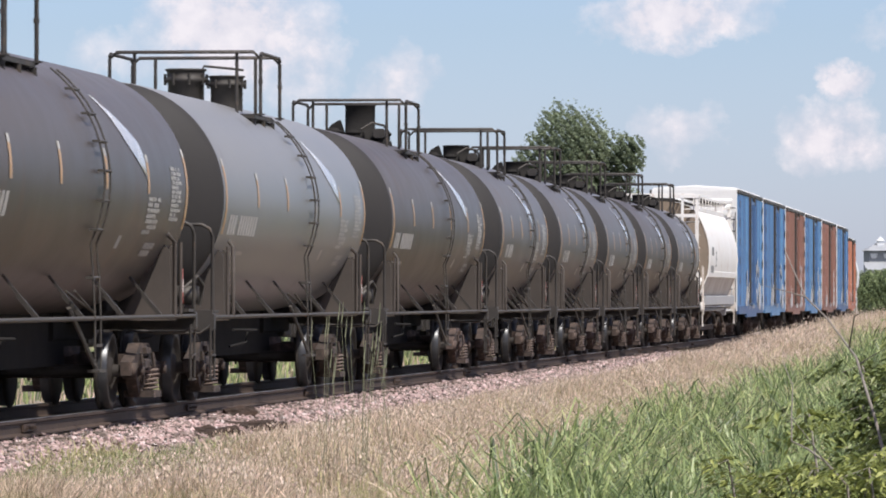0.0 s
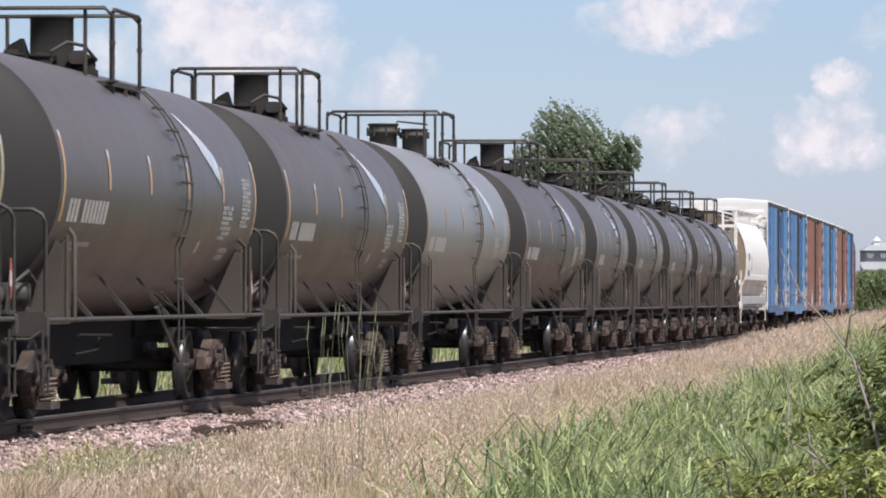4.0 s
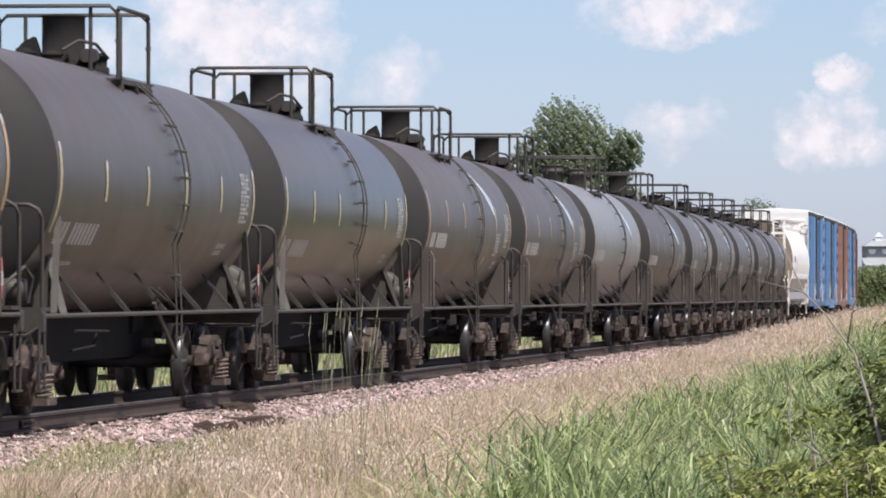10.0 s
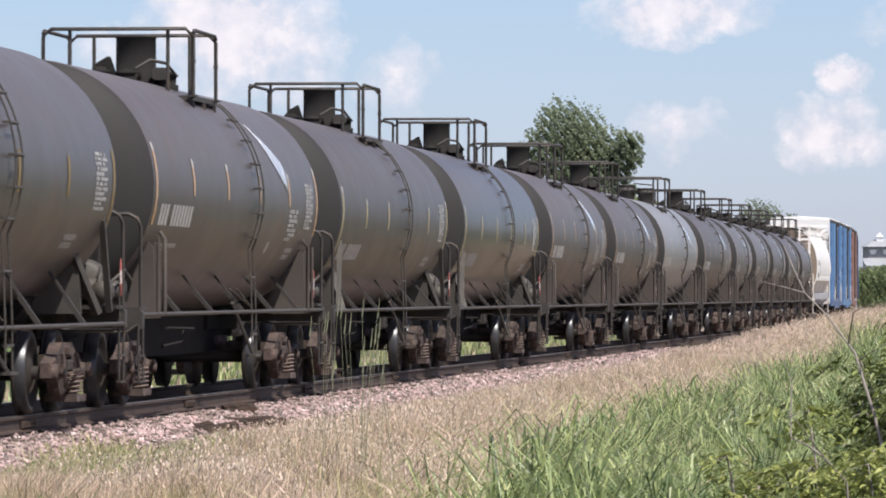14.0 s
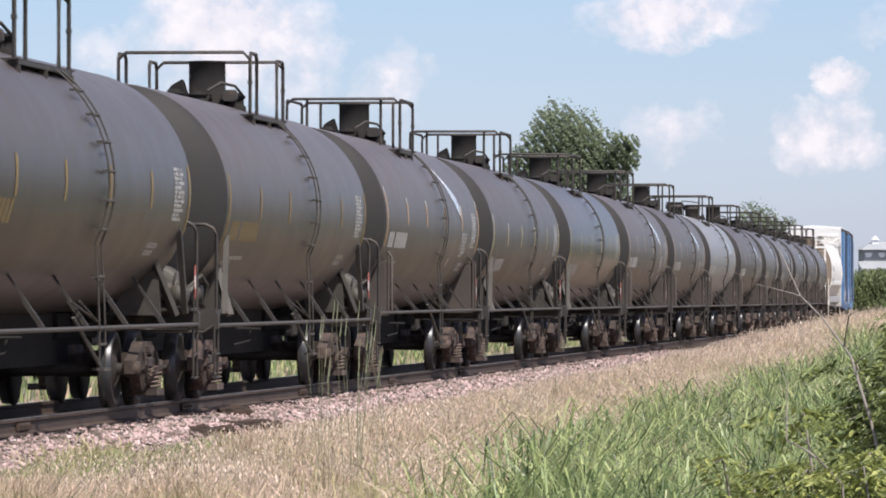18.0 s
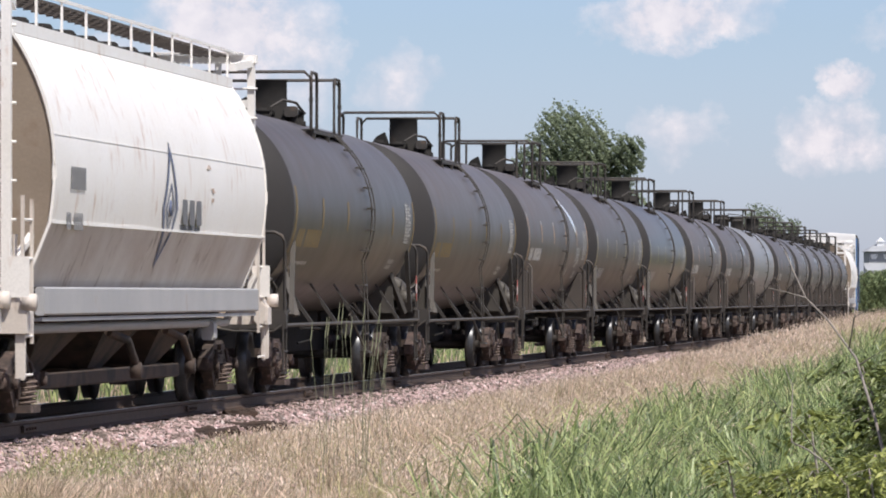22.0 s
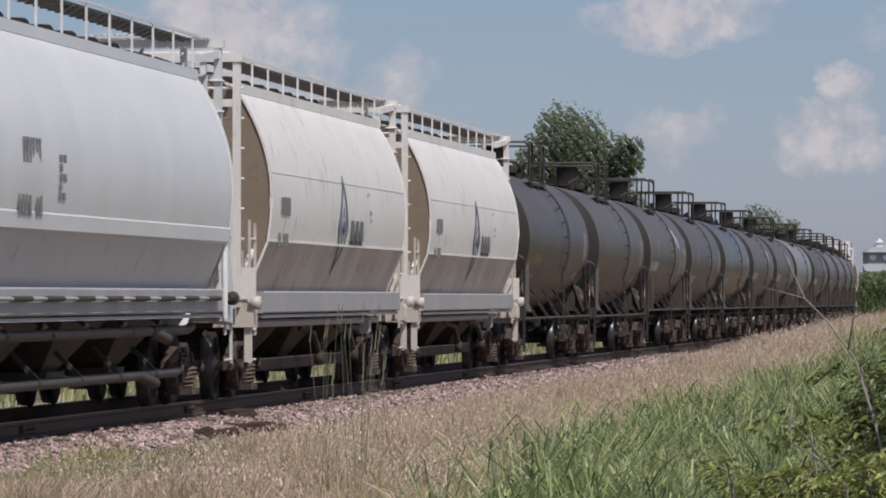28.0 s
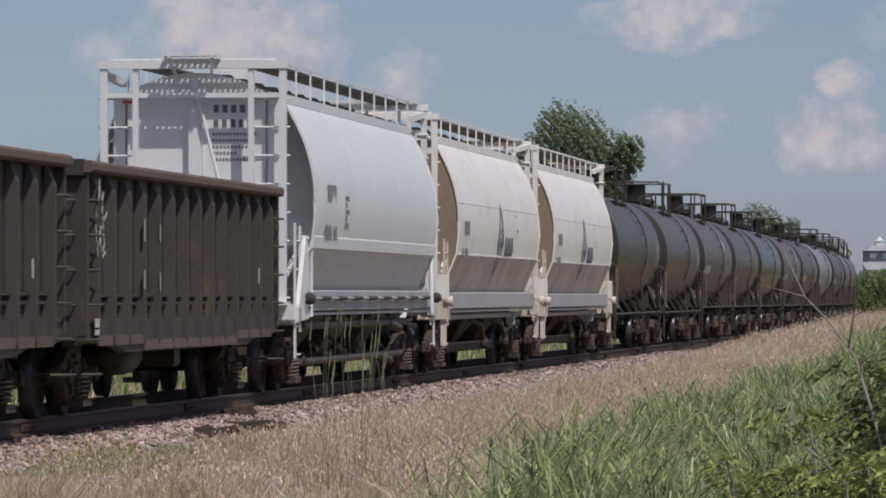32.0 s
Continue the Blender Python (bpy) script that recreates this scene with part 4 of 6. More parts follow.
                part("bolster_web", web, "web", car, "dusty brown web plate over the bolster")
            else:
                web = Shape().beam((bx + q * 0.2, w * 1.40, 1.10), (bx - q * 0.1, w * 1.16, 1.80), 0.09, 0.07).beam((bx + q * 0.9, w * 1.42, 1.12), (bx + q * 0.5, w * 1.40, 2.15), 0.07, 0.06)
                web.prism([(w * 0.60, 1.10), (w * 1.25, 1.10), (w * 1.22, 1.74), (w * 1.0, 1.62)][::w], bx - 0.04, bx + 0.04)
                part("bolster_web", web, "gear_lt", car, "dusty strut over the bolster")
        truck_at(car, q * (half - 2.55))
    # cut levers, brake valves and pipes on the ends
    for q in (-1, 1):
        xe = q * (half - 0.66)
        part("cut_lever", Shape().tube([(xe, -1.42, 0.98), (xe, -1.30, 0.90), (xe, -0.75, 0.90), (xe, -0.25, 0.98), (xe, -0.05, 0.96)], 0.016, 6), "gear_lt", car, "bent uncoupling lever")
        part("pipe", Shape().tube([(q * (half - 1.3), -1.20, 1.24), (q * (half - 1.3), -1.25, 1.50), (q * (half - 1.0), -1.22, 1.62), (q * (half - 0.8), -1.05, 1.45), (q * (half - 0.8), -1.02, 1.19)], 0.022, 6), "gear_lt", car, "bent air pipe")
        blk = Shape().box(q * (half - 1.15), -0.72, 1.36, 0.32, 0.34, 0.34, cham=0.05).lathe([(-0.16, 0), (-0.16, 0.12), (0.16, 0.12), (0.16, 0)], 12, "y", (q * (half - 1.15), -1.05, 1.38))
        blk.box(q * (half - 0.95), -0.40, 1.28, 0.2, 0.2, 0.18).tube([(q * (half - 1.15), -0.7, 1.5), (q * (half - 1.15), -0.5, 1.72), (q * (half - 1.15), -0.1, 1.72)], 0.02, 6)
        part("brake_valve", blk, "gear_lt", car, "dusty valve block on the end platform")
    # brake rigging under the tank
    br = Shape().lathe([(-0.55, 0.0), (-0.5, 0.18), (-0.4, 0.21), (0.4, 0.21), (0.5, 0.18), (0.55, 0.0)], 16, "x", (-1.6, 0.25, 0.84))
    br.lathe([(-0.3, 0.0), (-0.3, 0.16), (0.25, 0.16), (0.3, 0.05), (0.9, 0.03)], 12, "x", (1.2, 0.1, 0.80))
    br.tube([(-half + 3, 0.5, 0.82), (half - 3, 0.5, 0.82)], 0.02, 6)
    br.tube([(-half + 4.1, -1.25, 0.92), (-half + 6.4, -1.25, 0.90)], 0.02, 6).tube([(-half + 4.1, -1.2, 0.70), (-half + 5.7, -1.2, 0.74), (-half + 5.9, -1.2, 0.90)], 0.018, 6)
    part("brake_gear", br, "black_shade", car, "brake cylinder, reservoir and pipes")
    if drum:
        d = Shape().lathe([(0, 0.0), (0, 0.24), (0.06, 0.30), (0.30, 0.30), (0.36, 0.22), (0.36, 0)], 20, "x", (half - 1.05, -1.0, 1.42))
        d.lathe([(0.36, 0.05), (0.5, 0.05), (0.5, 0)], 10, "x", (half - 1.05, -1.0, 1.42)).box(half - 0.95, -0.9, 1.25, 0.12, 0.4, 0.3).lathe([(0, 0), (0, 0.13), (0.2, 0.13), (0.2, 0)], 14, "x", (half - 1.35, -1.28, 1.34))
        part("hand_brake", d, "gear_lt", car, "round hand brake housing")
    # slim red and white markers by the front bolster
    for q in (-1, 1):
        xm, zm = (half - 1.15, 1.50) if drum else (half - 2.0, 1.46)
        mk = Shape()
        for zz, hh, w0, w1 in ((zm - 0.20, 0.13, 0.0, 0.035), (zm + 0.09, 0.13, 0.035, 0.0)):
            mk.prism([(xm - w0 - 0.004, zz), (xm + w0 + 0.004, zz), (xm + w1 + 0.004, zz + hh), (xm - w1 - 0.004, zz + hh)], q * 1.475 - 0.006, q * 1.475 + 0.006, "xz")
        part("marker", mk, "red", car, "slim faded red marker")
        part("marker_band", Shape().box(xm, q * 1.475, zm + 0.01, 0.075, 0.012, 0.155), "pink_white", car, "pale middle of the marker")
        part("marker_post", Shape().box(xm, q * 1.46, (pipe_z + zm) / 2, 0.02, 0.012, zm - pipe_z), "gear_lt", car)
    # lettering and stripes
    rear = -hb + head
    letters_on_shell(car, rear + 1.9, mark_at, 2.7 if length > 16 else 1.6, 0.26, (11,), mark, R, CZ, "lettering", "faded car marking, not readable")
    letters_on_shell(car, rear + 1.9, mark_at - 16, 1.9, 0.15, (14, 6), "mark_white", R, CZ, "small_lettering", "rows of faded small print")
    letters_on_shell(car, -rear - 1.0, -2, 0.80, 0.66, (9, 10, 8, 10, 7, 10, 9, 10, 8, 10, 6, 9), "mark_white", R, CZ, "data_panel", "panel of faded small print")
    if bright:
        letters_on_shell(car, -rear - 2.7, -13, 0.95, 0.46, (8, 7, 8, 6, 8, 8, 5), "mark_white", R, CZ, "notice", "smudged block of print")
        letters_on_shell(car, -rear - 4.6, -26, 0.30, 0.16, (1,), "mark_white", R, CZ, "chalk_mark", "short white dash")
    letters_on_shell(car, -rear - 2.2, -29, 0.8, 0.2, (7, 6), "mark_white", R, CZ, "stencil", "faded small stencilled print")
    for q in (-1, 1):
        for k in range(6):
            sh, edge = Shape(), k in (0, 5)
            x = rear + 0.12 + (2 * -rear - 0.24) * k / 5
            stripe_on_shell(sh, q, x, (-10 if edge else 5) - drop, (27 if edge else 22) - drop, 0.14, R, CZ)
            if mark != "mark_yellow":
                top = Shape()
                stripe_on_shell(top, q, x, (24 if edge else 19) - drop, (28 if edge else 22.5) - drop, 0.145, R + 0.002, CZ)
                part("stripe_tip", top, "mark_white", car, "white upper end of a stripe")
            part("reflective_stripe", sh, ("mark_gold" if plates else "mark_pale") if mark != "mark_yellow" else "mark_yellow", car, "faded reflective stripe")
        if bright:
            sh = Shape()
            n, bxx, rr = 14, -rear - 3.0, R + 0.008
            vs = []
            for i in range(n + 1):
                t = radians(4 + 38 * i / n)
                w = 0.80 * (1 - i / n) ** 0.9 * min(1.0, 2.4 * i / n) ** 1.1
                lean = -1.9 * i / n - 0.35
                for k in (-1, 0, 1):
                    bulge = 0.012 * (1 - abs(k))
                    vs.append((bxx + lean + k * w * (1.25 if k > 0 else 0.65), q * (rr + bulge) * math.cos(t), CZ + (rr + bulge) * math.sin(t)))
            fs = [(3 * i + j, 3 * i + j + 1, 3 * i + j + 4, 3 * i + j + 3) for i in range(n) for j in (0, 1)]
            sh.add(vs, fs, True)
            part("bare_patch", sh, "bare", car, "pale shiny streak on the shell")
    coupler_gear(car, half)
    return car


def hopper_section(bulge=1.60, eave_v=1.15, eave_z=4.12):
    """Half outline of a covered hopper, from the roof's ridge down to the side sill: (v, z)."""
    pts = [(0.0, 4.42), (0.55, 4.38), (0.95, 4.27), (eave_v, eave_z)]
    for i in range(1, 9):
        t = i / 8
        pts.append((eave_v + (bulge - eave_v) * math.sin(t * math.pi / 2), eave_z - (eave_z - 2.75) * t ** 1.15))
    return pts + [(bulge, 2.58), (bulge - 0.018, 2.36), (bulge - 0.05, 2.13), (1.28, 1.47)]


def hopper_end(car, q, half, hb, paint):
    """A flat bulkhead under an arched roof edge close behind the end posts, with a centre post, brake gear and print."""
    xf = q * (half - 0.72)
    xb = xf - q * 0.32
    arch = [(v, 4.53 - 0.27 * (v / 0.98) ** 2) for v in np.linspace(-0.98, 0.98, 13)]
    part("bulkhead", Shape().prism(([(-0.98, 1.5)] + arch + [(0.98, 1.5)])[::-1], xb - 0.03, xb + 0.03), paint, car, "flat grey end bulkhead")
    top = Shape()
    x1 = q * hb
    n = len(arch)
    top.add([(xb, v, z) for v, z in arch] + [(x1, v, z) for v, z in arch], [(i, i + 1, n + i + 1, n + i) for i in range(n - 1)], True)
    # dark colour here stands for the shadow of the end walk's grating
    part("roof_apron", top, "web", car, "roof sheet painted dark for the shade of the end walk")
    part("centre_post", Shape().box(xb + q * 0.09, 0, 2.8, 0.12, 0.19, 2.75), paint, car)
    for w in (-1, 1):
        part("side_plate", Shape().box(xb, w * 1.10, 2.75, 0.04, 0.16, 2.9), paint, car, "flat stiffener plate")
        for z in (2.3, 2.95, 3.55):
            part("gusset", Shape().prism([(w * 1.02, z), (w * 1.26, z), (w * 1.02, z + 0.28)][::-w], xb + 0.03, xb + 0.05), paint, car)
    # crossover step of open grating standing out from the middle of the end walk, on two brackets
    step = Shape()
    for i in range(9):
        step.box(xf + q * 0.17, 0.34 - 0.085 * i, 4.745, 0.34, 0.042, 0.02)
    for i in range(5):
        step.box(xf + q * (0.02 + 0.08 * i), 0, 4.75, 0.040, 0.72, 0.02)
    for w in (-0.38, 0.38):
        step.box(xf + q * 0.17, w, 4.73, 0.36, 0.03, 0.06)
    part("crossover_step", step, paint, car, "open steel grating step standing out from the car end")
    part("step_bracket", Shape().beam((xf + q * 0.30, -0.30, 4.72), (xb + q * 0.03, -0.22, 4.30), 0.04, 0.03).beam((xf + q * 0.30, 0.30, 4.72), (xb + q * 0.03, 0.22, 4.30), 0.04, 0.03), paint, car)
    if q < 0:
        bp = Shape().tube([(xf + 0.12, 0.0, 4.30), (xf + 0.10, -0.12, 3.9), (xf + 0.08, -0.42, 2.7)], 0.025, 8).lathe([(-0.09, 0), (-0.09, 0.05), (-0.04, 0.07), (0.05, 0.075), (0.05, 0.05), (0.12, 0.05), (0.12, 0)], 14, "x", (xf + 0.14, 0, 4.36))
        part("hand_brake", bp, paint, car, "hand brake gear box and rod on the car end")
        for z, h, w, n in ((4.02, 0.14, 0.50, 4), (3.81, 0.14, 0.60, 5), (3.66, 0.05, 0.64, 13), (3.57, 0.05, 0.58, 12), (3.48, 0.05, 0.52, 10), (3.39, 0.05, 0.36, 7), (3.30, 0.05, 0.58, 12)):
            sh = Shape()
            for i in range(n):
                sh.box(xb - 0.034, -0.22 - w * (i + 0.5) / n, z, 0.004, w / n * 0.58, h * 0.8)
            part("end_lettering", sh, "mark_dark", car, "line of dark print, not readable")["kind"] = "stuff"
        part("sticker", Shape().box(xb - 0.034, 0.95, 4.12, 0.006, 0.2, 0.05), "red", car, "faded red sticker")


def covered_hopper(length, paint, sill_paint, end_paint, pipes, emblem, label):
    """A covered hopper car with curved sides, open end frames, roof walks and sloping bottom bays."""
    car = tagged(new("covered_hopper"), label, "hopper car", "cars of the freight train")
    half = length / 2
    hb = half - 1.75
    up = 0.08 if pipes else 0.0
    sec = hopper_section()
    full = [(v, z) for v, z in reversed(sec[:-1])] + [(-v, z) for v, z in sec[1:-1]]
    body = Shape()
    xs = np.linspace(-hb, hb, 70 if pipes else 15)
    n = len(full)
    # thin sheets ripple between their frames
    ripple = lambda x, z: 1 + (0.0045 * math.sin(x * 2.6 + 0.5 * math.sin(z * 2.0)) + 0.003 * math.sin(x * 5.3 + z)) * min(1.0, max(0.0, (z - 2.25) / 0.5)) * (z < 4.0) * pipes
    vs = [(x, v * ripple(x, z), z) for x in xs for v, z in full]
    fs = [(i * n + j, i * n + j + 1, (i + 1) * n + j + 1, (i + 1) * n + j) for i in range(len(xs) - 1) for j in range(n - 1)]
    body.add(vs, fs, True)
    part("side_and_roof", body, paint, car)
    # horizontal seams, side sills
    for q in (-1, 1):
        part("lower_slope", Shape().add([(-hb, q * 1.55, 2.13), (hb, q * 1.55, 2.13), (hb, q * 1.28, 1.46), (-hb, q * 1.28, 1.46)], [(0, 1, 2, 3)]), "white_low" if paint == "white" else "slope_grey", car, "inward sloping lower side")
        if emblem:
            part("seam", Shape().box(0, q * (float(np.interp(-3.06, [-p[1] for p in sec], [p[0] for p in sec])) + 0.002), 3.06, 2 * hb, 0.010, 0.014), paint, car)
            part("seam", Shape().box(0, q * 1.553, 2.14, 2 * hb, 0.02, 0.03), paint, car)
        else:
            part("seam", Shape().prism([(q * 1.50, 2.03), (q * 1.565, 2.06), (q * 1.575, 2.22), (q * 1.56, 2.25)][::q], -hb, hb), paint, car, "raised band along the side")
        part("side_sill", Shape().box(0, q * 1.45, 1.31, 2 * hb + 0.1, 0.10, 0.30, cham=0.02).box(0, q * 1.41, 1.12, 2 * hb, 0.12, 0.04), sill_paint, car, "dull painted side sill")
    ends = hopper_section()
    eo = ends + [(-v, z) for v, z in reversed(ends[1:])]
    for q in (-1, 1):
        x = q * hb
        part("end_sheet", Shape().add([(q * (hb - 0.75) if pipes else x, v * (0.995 if pipes else 1), z - (0.01 if pipes else 0)) for v, z in eo], [tuple(range(len(eo)))][::1]), end_paint, car, "end sheet closing the hopper body")
        lip = Shape()
        for (v0, z0), (v1, z1) in zip(eo[:-1], eo[1:]):
            lip.beam((x, v0, z0), (x, v1, z1), 0.05, 0.03)
        part("end_rim", lip, paint, car)
        slope = Shape().add([(x, -1.36, 2.1), (x, 1.36, 2.1), (x - q * 1.4, 1.2, 0.95), (x - q * 1.4, -1.2, 0.95)], [(0, 1, 2, 3)])
        slope.beam((x + q * 0.1, 0, 1.1), (x + q * 0.1, 0, 4.0), 0.3, 0.12)
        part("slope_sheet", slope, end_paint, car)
        xf = q * (half - 0.72)
        fr = Shape()
        for w in (-1, 1):
            fr.box(xf, w * 1.27, 2.80 + up / 2, 0.10, 0.10, 3.60 + up).box(xf, w * 0.82, 2.80 + up / 2, 0.09, 0.08, 3.50 + up)
            fr.beam((xf, w * 1.27, 4.5), (x, w * 1.15, 4.4), 0.08, 0.10).beam((xf, w * 1.27, 1.6), (x, w * 1.35, 2.0), 0.06, 0.06)
        fr.box(xf, 0, 4.55 + up, 0.14, 2.7, 0.11).box(xf, 0, 4.20 if pipes else 3.95, 0.08, 2.5, 0.07 if pipes else 0.10).box(xf, 0, 1.15, 0.2, 2.9, 0.22)
        part("end_frame", fr, paint, car, "painted end posts and crossbars")
        for w in (-1, 1):
            for i in range(10):
                z = 0.55 + 0.40 * i
                if z < 4.4:
                    if z > 1.2:
                        part("rung", Shape().tube([(xf - q * 0.07, w * 1.36, z), (xf - q * 0.07, w * 0.82, z)], 0.016, 6), paint, car)
                    if z < 2.2:
                        part("rung", Shape().tube([(xf, w * 1.44, z), (xf - q * 0.55, w * 1.44, z)], 0.016, 6), paint, car)
            low_paint = "white_low" if paint == "white" else paint
            part("ladder_post", Shape().box(xf - q * 0.55, w * 1.44, 1.62, 0.035, 0.035, 1.5), low_paint, car)
            part("ladder_post", Shape().box(xf, w * 1.44, 1.45, 0.035, 0.035, 1.9), low_paint, car)
        plat = Shape().box(xf, 0, 1.27, 0.55, 2.7, 0.05).box(xf - q * 0.1, -1.42, 1.12, 0.32, 0.16, 0.26, cham=0.04).box(xf - q * 0.1, 1.42, 1.12, 0.32, 0.16, 0.26, cham=0.04)
        part("end_platform", plat, "white_low" if paint == "white" else paint, car, "end platform with stained corner castings")
        if emblem:
            for w in (-1, 1):
                cast = Shape().prism([(w * 0.98, 0.98), (w * 1.52, 0.98), (w * 1.52, 1.20), (w * 1.38, 1.40), (w * 1.22, 1.42), (w * 1.02, 1.24)][::w], xf - 0.20, xf + 0.20)
                cast.lathe([(-0.07, 0.0), (-0.07, 0.09), (0.07, 0.09), (0.07, 0.0)], 12, "y", (xf + q * 0.16, w * 1.54, 1.30)).box(xf + q * 0.12, w * 1.44, 0.80, 0.06, 0.10, 0.56)
                cast.tube([(xf, w * 1.18, 1.40), (xf, w * 1.14, 1.52), (xf, w * 1.32, 1.54), (xf, w * 1.46, 1.44)], 0.035, 6).tube([(xf - q * 0.1, w * 1.34, 1.2), (xf - q * 0.1, w * 1.34, 2.0)], 0.03, 6)
                part("corner_casting", cast, "white_low", car, "stained pale corner casting")
                part("placard", Shape().box(xf - 0.22, w * 1.40, 1.56, 0.012, 0.30, 0.42), "white", car, "chipped white plate at the car corner")
        grate = Shape()
        for i in range(32):
            grate.box(xf - q * 0.17, -1.16 + 0.075 * i, 4.62 + up, 0.32, 0.036, 0.02)
        for i in range(5):
            grate.box(xf - q * 0.33 + q * 0.075 * i, 0, 4.626 + up, 0.036, 2.36, 0.02)
        part("end_walk", grate, paint, car, "open steel grating over the car end")
    # roof walks, hatch ring and side railings
    walk_mesh = Shape()
    for w in (-1, 1):
        for v in (0.62, 0.74, 0.86, 0.98):
            walk_mesh.box(0, w * v, 4.58 + up, 2 * hb + 1.4, 0.05, 0.03)
        for i in range(int(2 * hb / 0.5)):
            walk_mesh.box(-hb + 0.5 * i, w * 0.8, 4.56 + up, 0.05, 0.46, 0.03)
    part("roof_walk", walk_mesh, "web" if emblem else "gear_lt", car, "rust-stained grating walk along the roof")
    for w in (-1, 1):
        edge = Shape().beam((-hb - 0.6, w * 1.10, 4.62 + up), (hb + 0.6, w * 1.10, 4.62 + up), 0.035, 0.035)
        for i in range(11):
            x = -hb + 0.1 + (2 * hb - 0.2) * i / 10
            edge.beam((x, w * 1.10, 4.13), (x, w * 1.10, 4.62 + up), 0.026, 0.024)
        edge.box(0, w * 1.14, 4.19, 2 * hb, 0.03, 0.13).beam((-hb - 0.6, w * 0.52, 4.60 + up), (hb + 0.6, w * 0.52, 4.60 + up), 0.03, 0.03)
        part("roof_railing", edge, paint, car, "posts and rail along the roof edge")
    for i in range(10):
        part("roof_hatch", Shape().lathe([(4.36, 0.30), (4.52, 0.30), (4.56, 0.26), (4.57, 0.0)], 16, "z", (-hb + 1.0 + (2 * hb - 2.0) * i / 9, 0, 0)), "black_shade", car, "round dirty roof hatch")
    # bottom bays
    for i in range(3):
        bx = -hb + (2 * hb) * (0.24 + 0.26 * i)
        bay = Shape()
        top = [(bx - 2.2, -1.35, 1.45), (bx + 2.2, -1.35, 1.45), (bx + 2.2, 1.35, 1.45), (bx - 2.2, 1.35, 1.45)]
        low = [(bx - 0.5, -0.65, 0.50), (bx + 0.5, -0.65, 0.50), (bx + 0.5, 0.65, 0.50), (bx - 0.5, 0.65, 0.50)]
        bay.add(top + low, [(0, 1, 5, 4), (1, 2, 6, 5), (2, 3, 7, 6), (3, 0, 4, 7), (4, 5, 6, 7)])
        bay.box(bx, 0, 0.46, 1.2, 1.5, 0.10)
        part("bay", bay, "gear" if pipes else "rust", car, "sloping bottom bay with its outlet")
    if pipes:
        for z, v in ((0.95, -1.30), (0.42, -1.15)):
            p = Shape().tube([(-hb + 0.8, v, z), (hb - 2.0, v, z), (hb - 1.6, v, z + 0.04)], 0.06, 12)
            for i in range(5):
                p.lathe([(-0.05, 0.08), (0.05, 0.08)], 12, "x", (-hb + 2 + i * 2.8, v, z)).beam((-hb + 2.4 + i * 2.8, v, z), (-hb + 2.4 + i * 2.8, -0.8, z + 0.35), 0.07, 0.05)
            p.tube([(hb - 5.0, v, z), (hb - 4.6, v - 0.15, z - 0.1)], 0.07, 10)
            part("unloading_pipe", p, "gear_lt", car, "grey unloading pipe under the sill")
        line = Shape().tube([(-hb + 0.4, -1.54, 1.34), (hb - 1.0, -1.54, 1.34)], 0.022, 8)
        for i in range(8):
            part("sleeve", Shape().tube([(-hb + 1.2 + i * 2.0, -1.54, 1.34), (-hb + 2.3 + i * 2.0, -1.54, 1.34)], 0.030, 8), "gear", car, "dark sleeve on the pipe")
        part("air_line", line, "sill_grey", car, "pale pipe along the sill")
        for q in (-1, 1):
            tri = Shape().prism([(q * (hb - 0.1), 1.05), (q * (hb + 1.0), 1.02), (q * (hb + 1.0), 1.26), (q * (hb + 0.25), 2.2), (q * (hb - 0.1), 2.1)][::q], -1.50, -1.44, "xz")
            tri.tube([(q * (hb - 0.1), -1.52, 1.08), (q * (hb - 0.1), -1.52, 2.12), (q * (hb - 0.02), -1.48, 2.2), (q * (hb + 0.3), -1.42, 2.2)], 0.035, 8)
            part("side_gusset", tri, "grey_white", car, "triangular end gusset plate")
            v = Shape().lathe([(-0.02, 0.0), (-0.02, 0.08), (-0.01, 0.09), (0.02, 0.09), (0.02, 0.0)], 18, "x", (q * (hb + 0.30), -1.56, 1.34)).tube([(q * (hb + 0.0), -1.56, 1.34), (q * (hb + 0.45), -1.56, 1.34)], 0.035, 8)
            part("valve", v, "gear", car, "dark round valve")
    else:
        for i in range(2):
            bx = -hb + (2 * hb) * (0.36 + 0.26 * i)
            g = Shape().tube([(bx, -1.2, 0.95), (bx + 0.5, -1.35, 0.85), (bx + 0.8, -1.4, 0.55)], 0.05, 8).lathe([(-0.06, 0), (-0.06, 0.10), (0.06, 0.10), (0.06, 0)], 10, "y", (bx + 0.8, -1.4, 0.5))
            part("outlet_gate", g, "rust", car, "rusty gate lever under the sill")
        for w in (-1, 1):
            part("air_pipe", Shape().tube([(-hb + 0.3, w * 1.28, 1.02), (hb - 1.5, w * 1.28, 1.02)], 0.055, 8).box(hb - 3.2, w * 1.30, 0.92, 0.3, 0.16, 0.24, cham=0.03), "sill_grey", car, "stained pipe under the sill")
            part("outlet_beam", Shape().box(-1.2, w * 0.95, 0.43, 2 * hb - 5.2, 0.10, 0.17, cham=0.02), "rust", car, "dusty beam along the outlets")
    # sill made deeper, its black closing the shaded gap under the car
    sill = Shape().box(0, 0, 0.85, length - 1.6, 0.34, 0.7)
    part("centre_sill", sill, "black_shade", car, "steel centre sill")
    # lettering on both sides
    for q in (-1, 1):
        def flat(name, x, z, w, h, rows, material, label="", v=1.618):
            sh = Shape()
            for bx, bz, bw, bh in bars(rows, w, h, 0.28):
                zz = z + bz
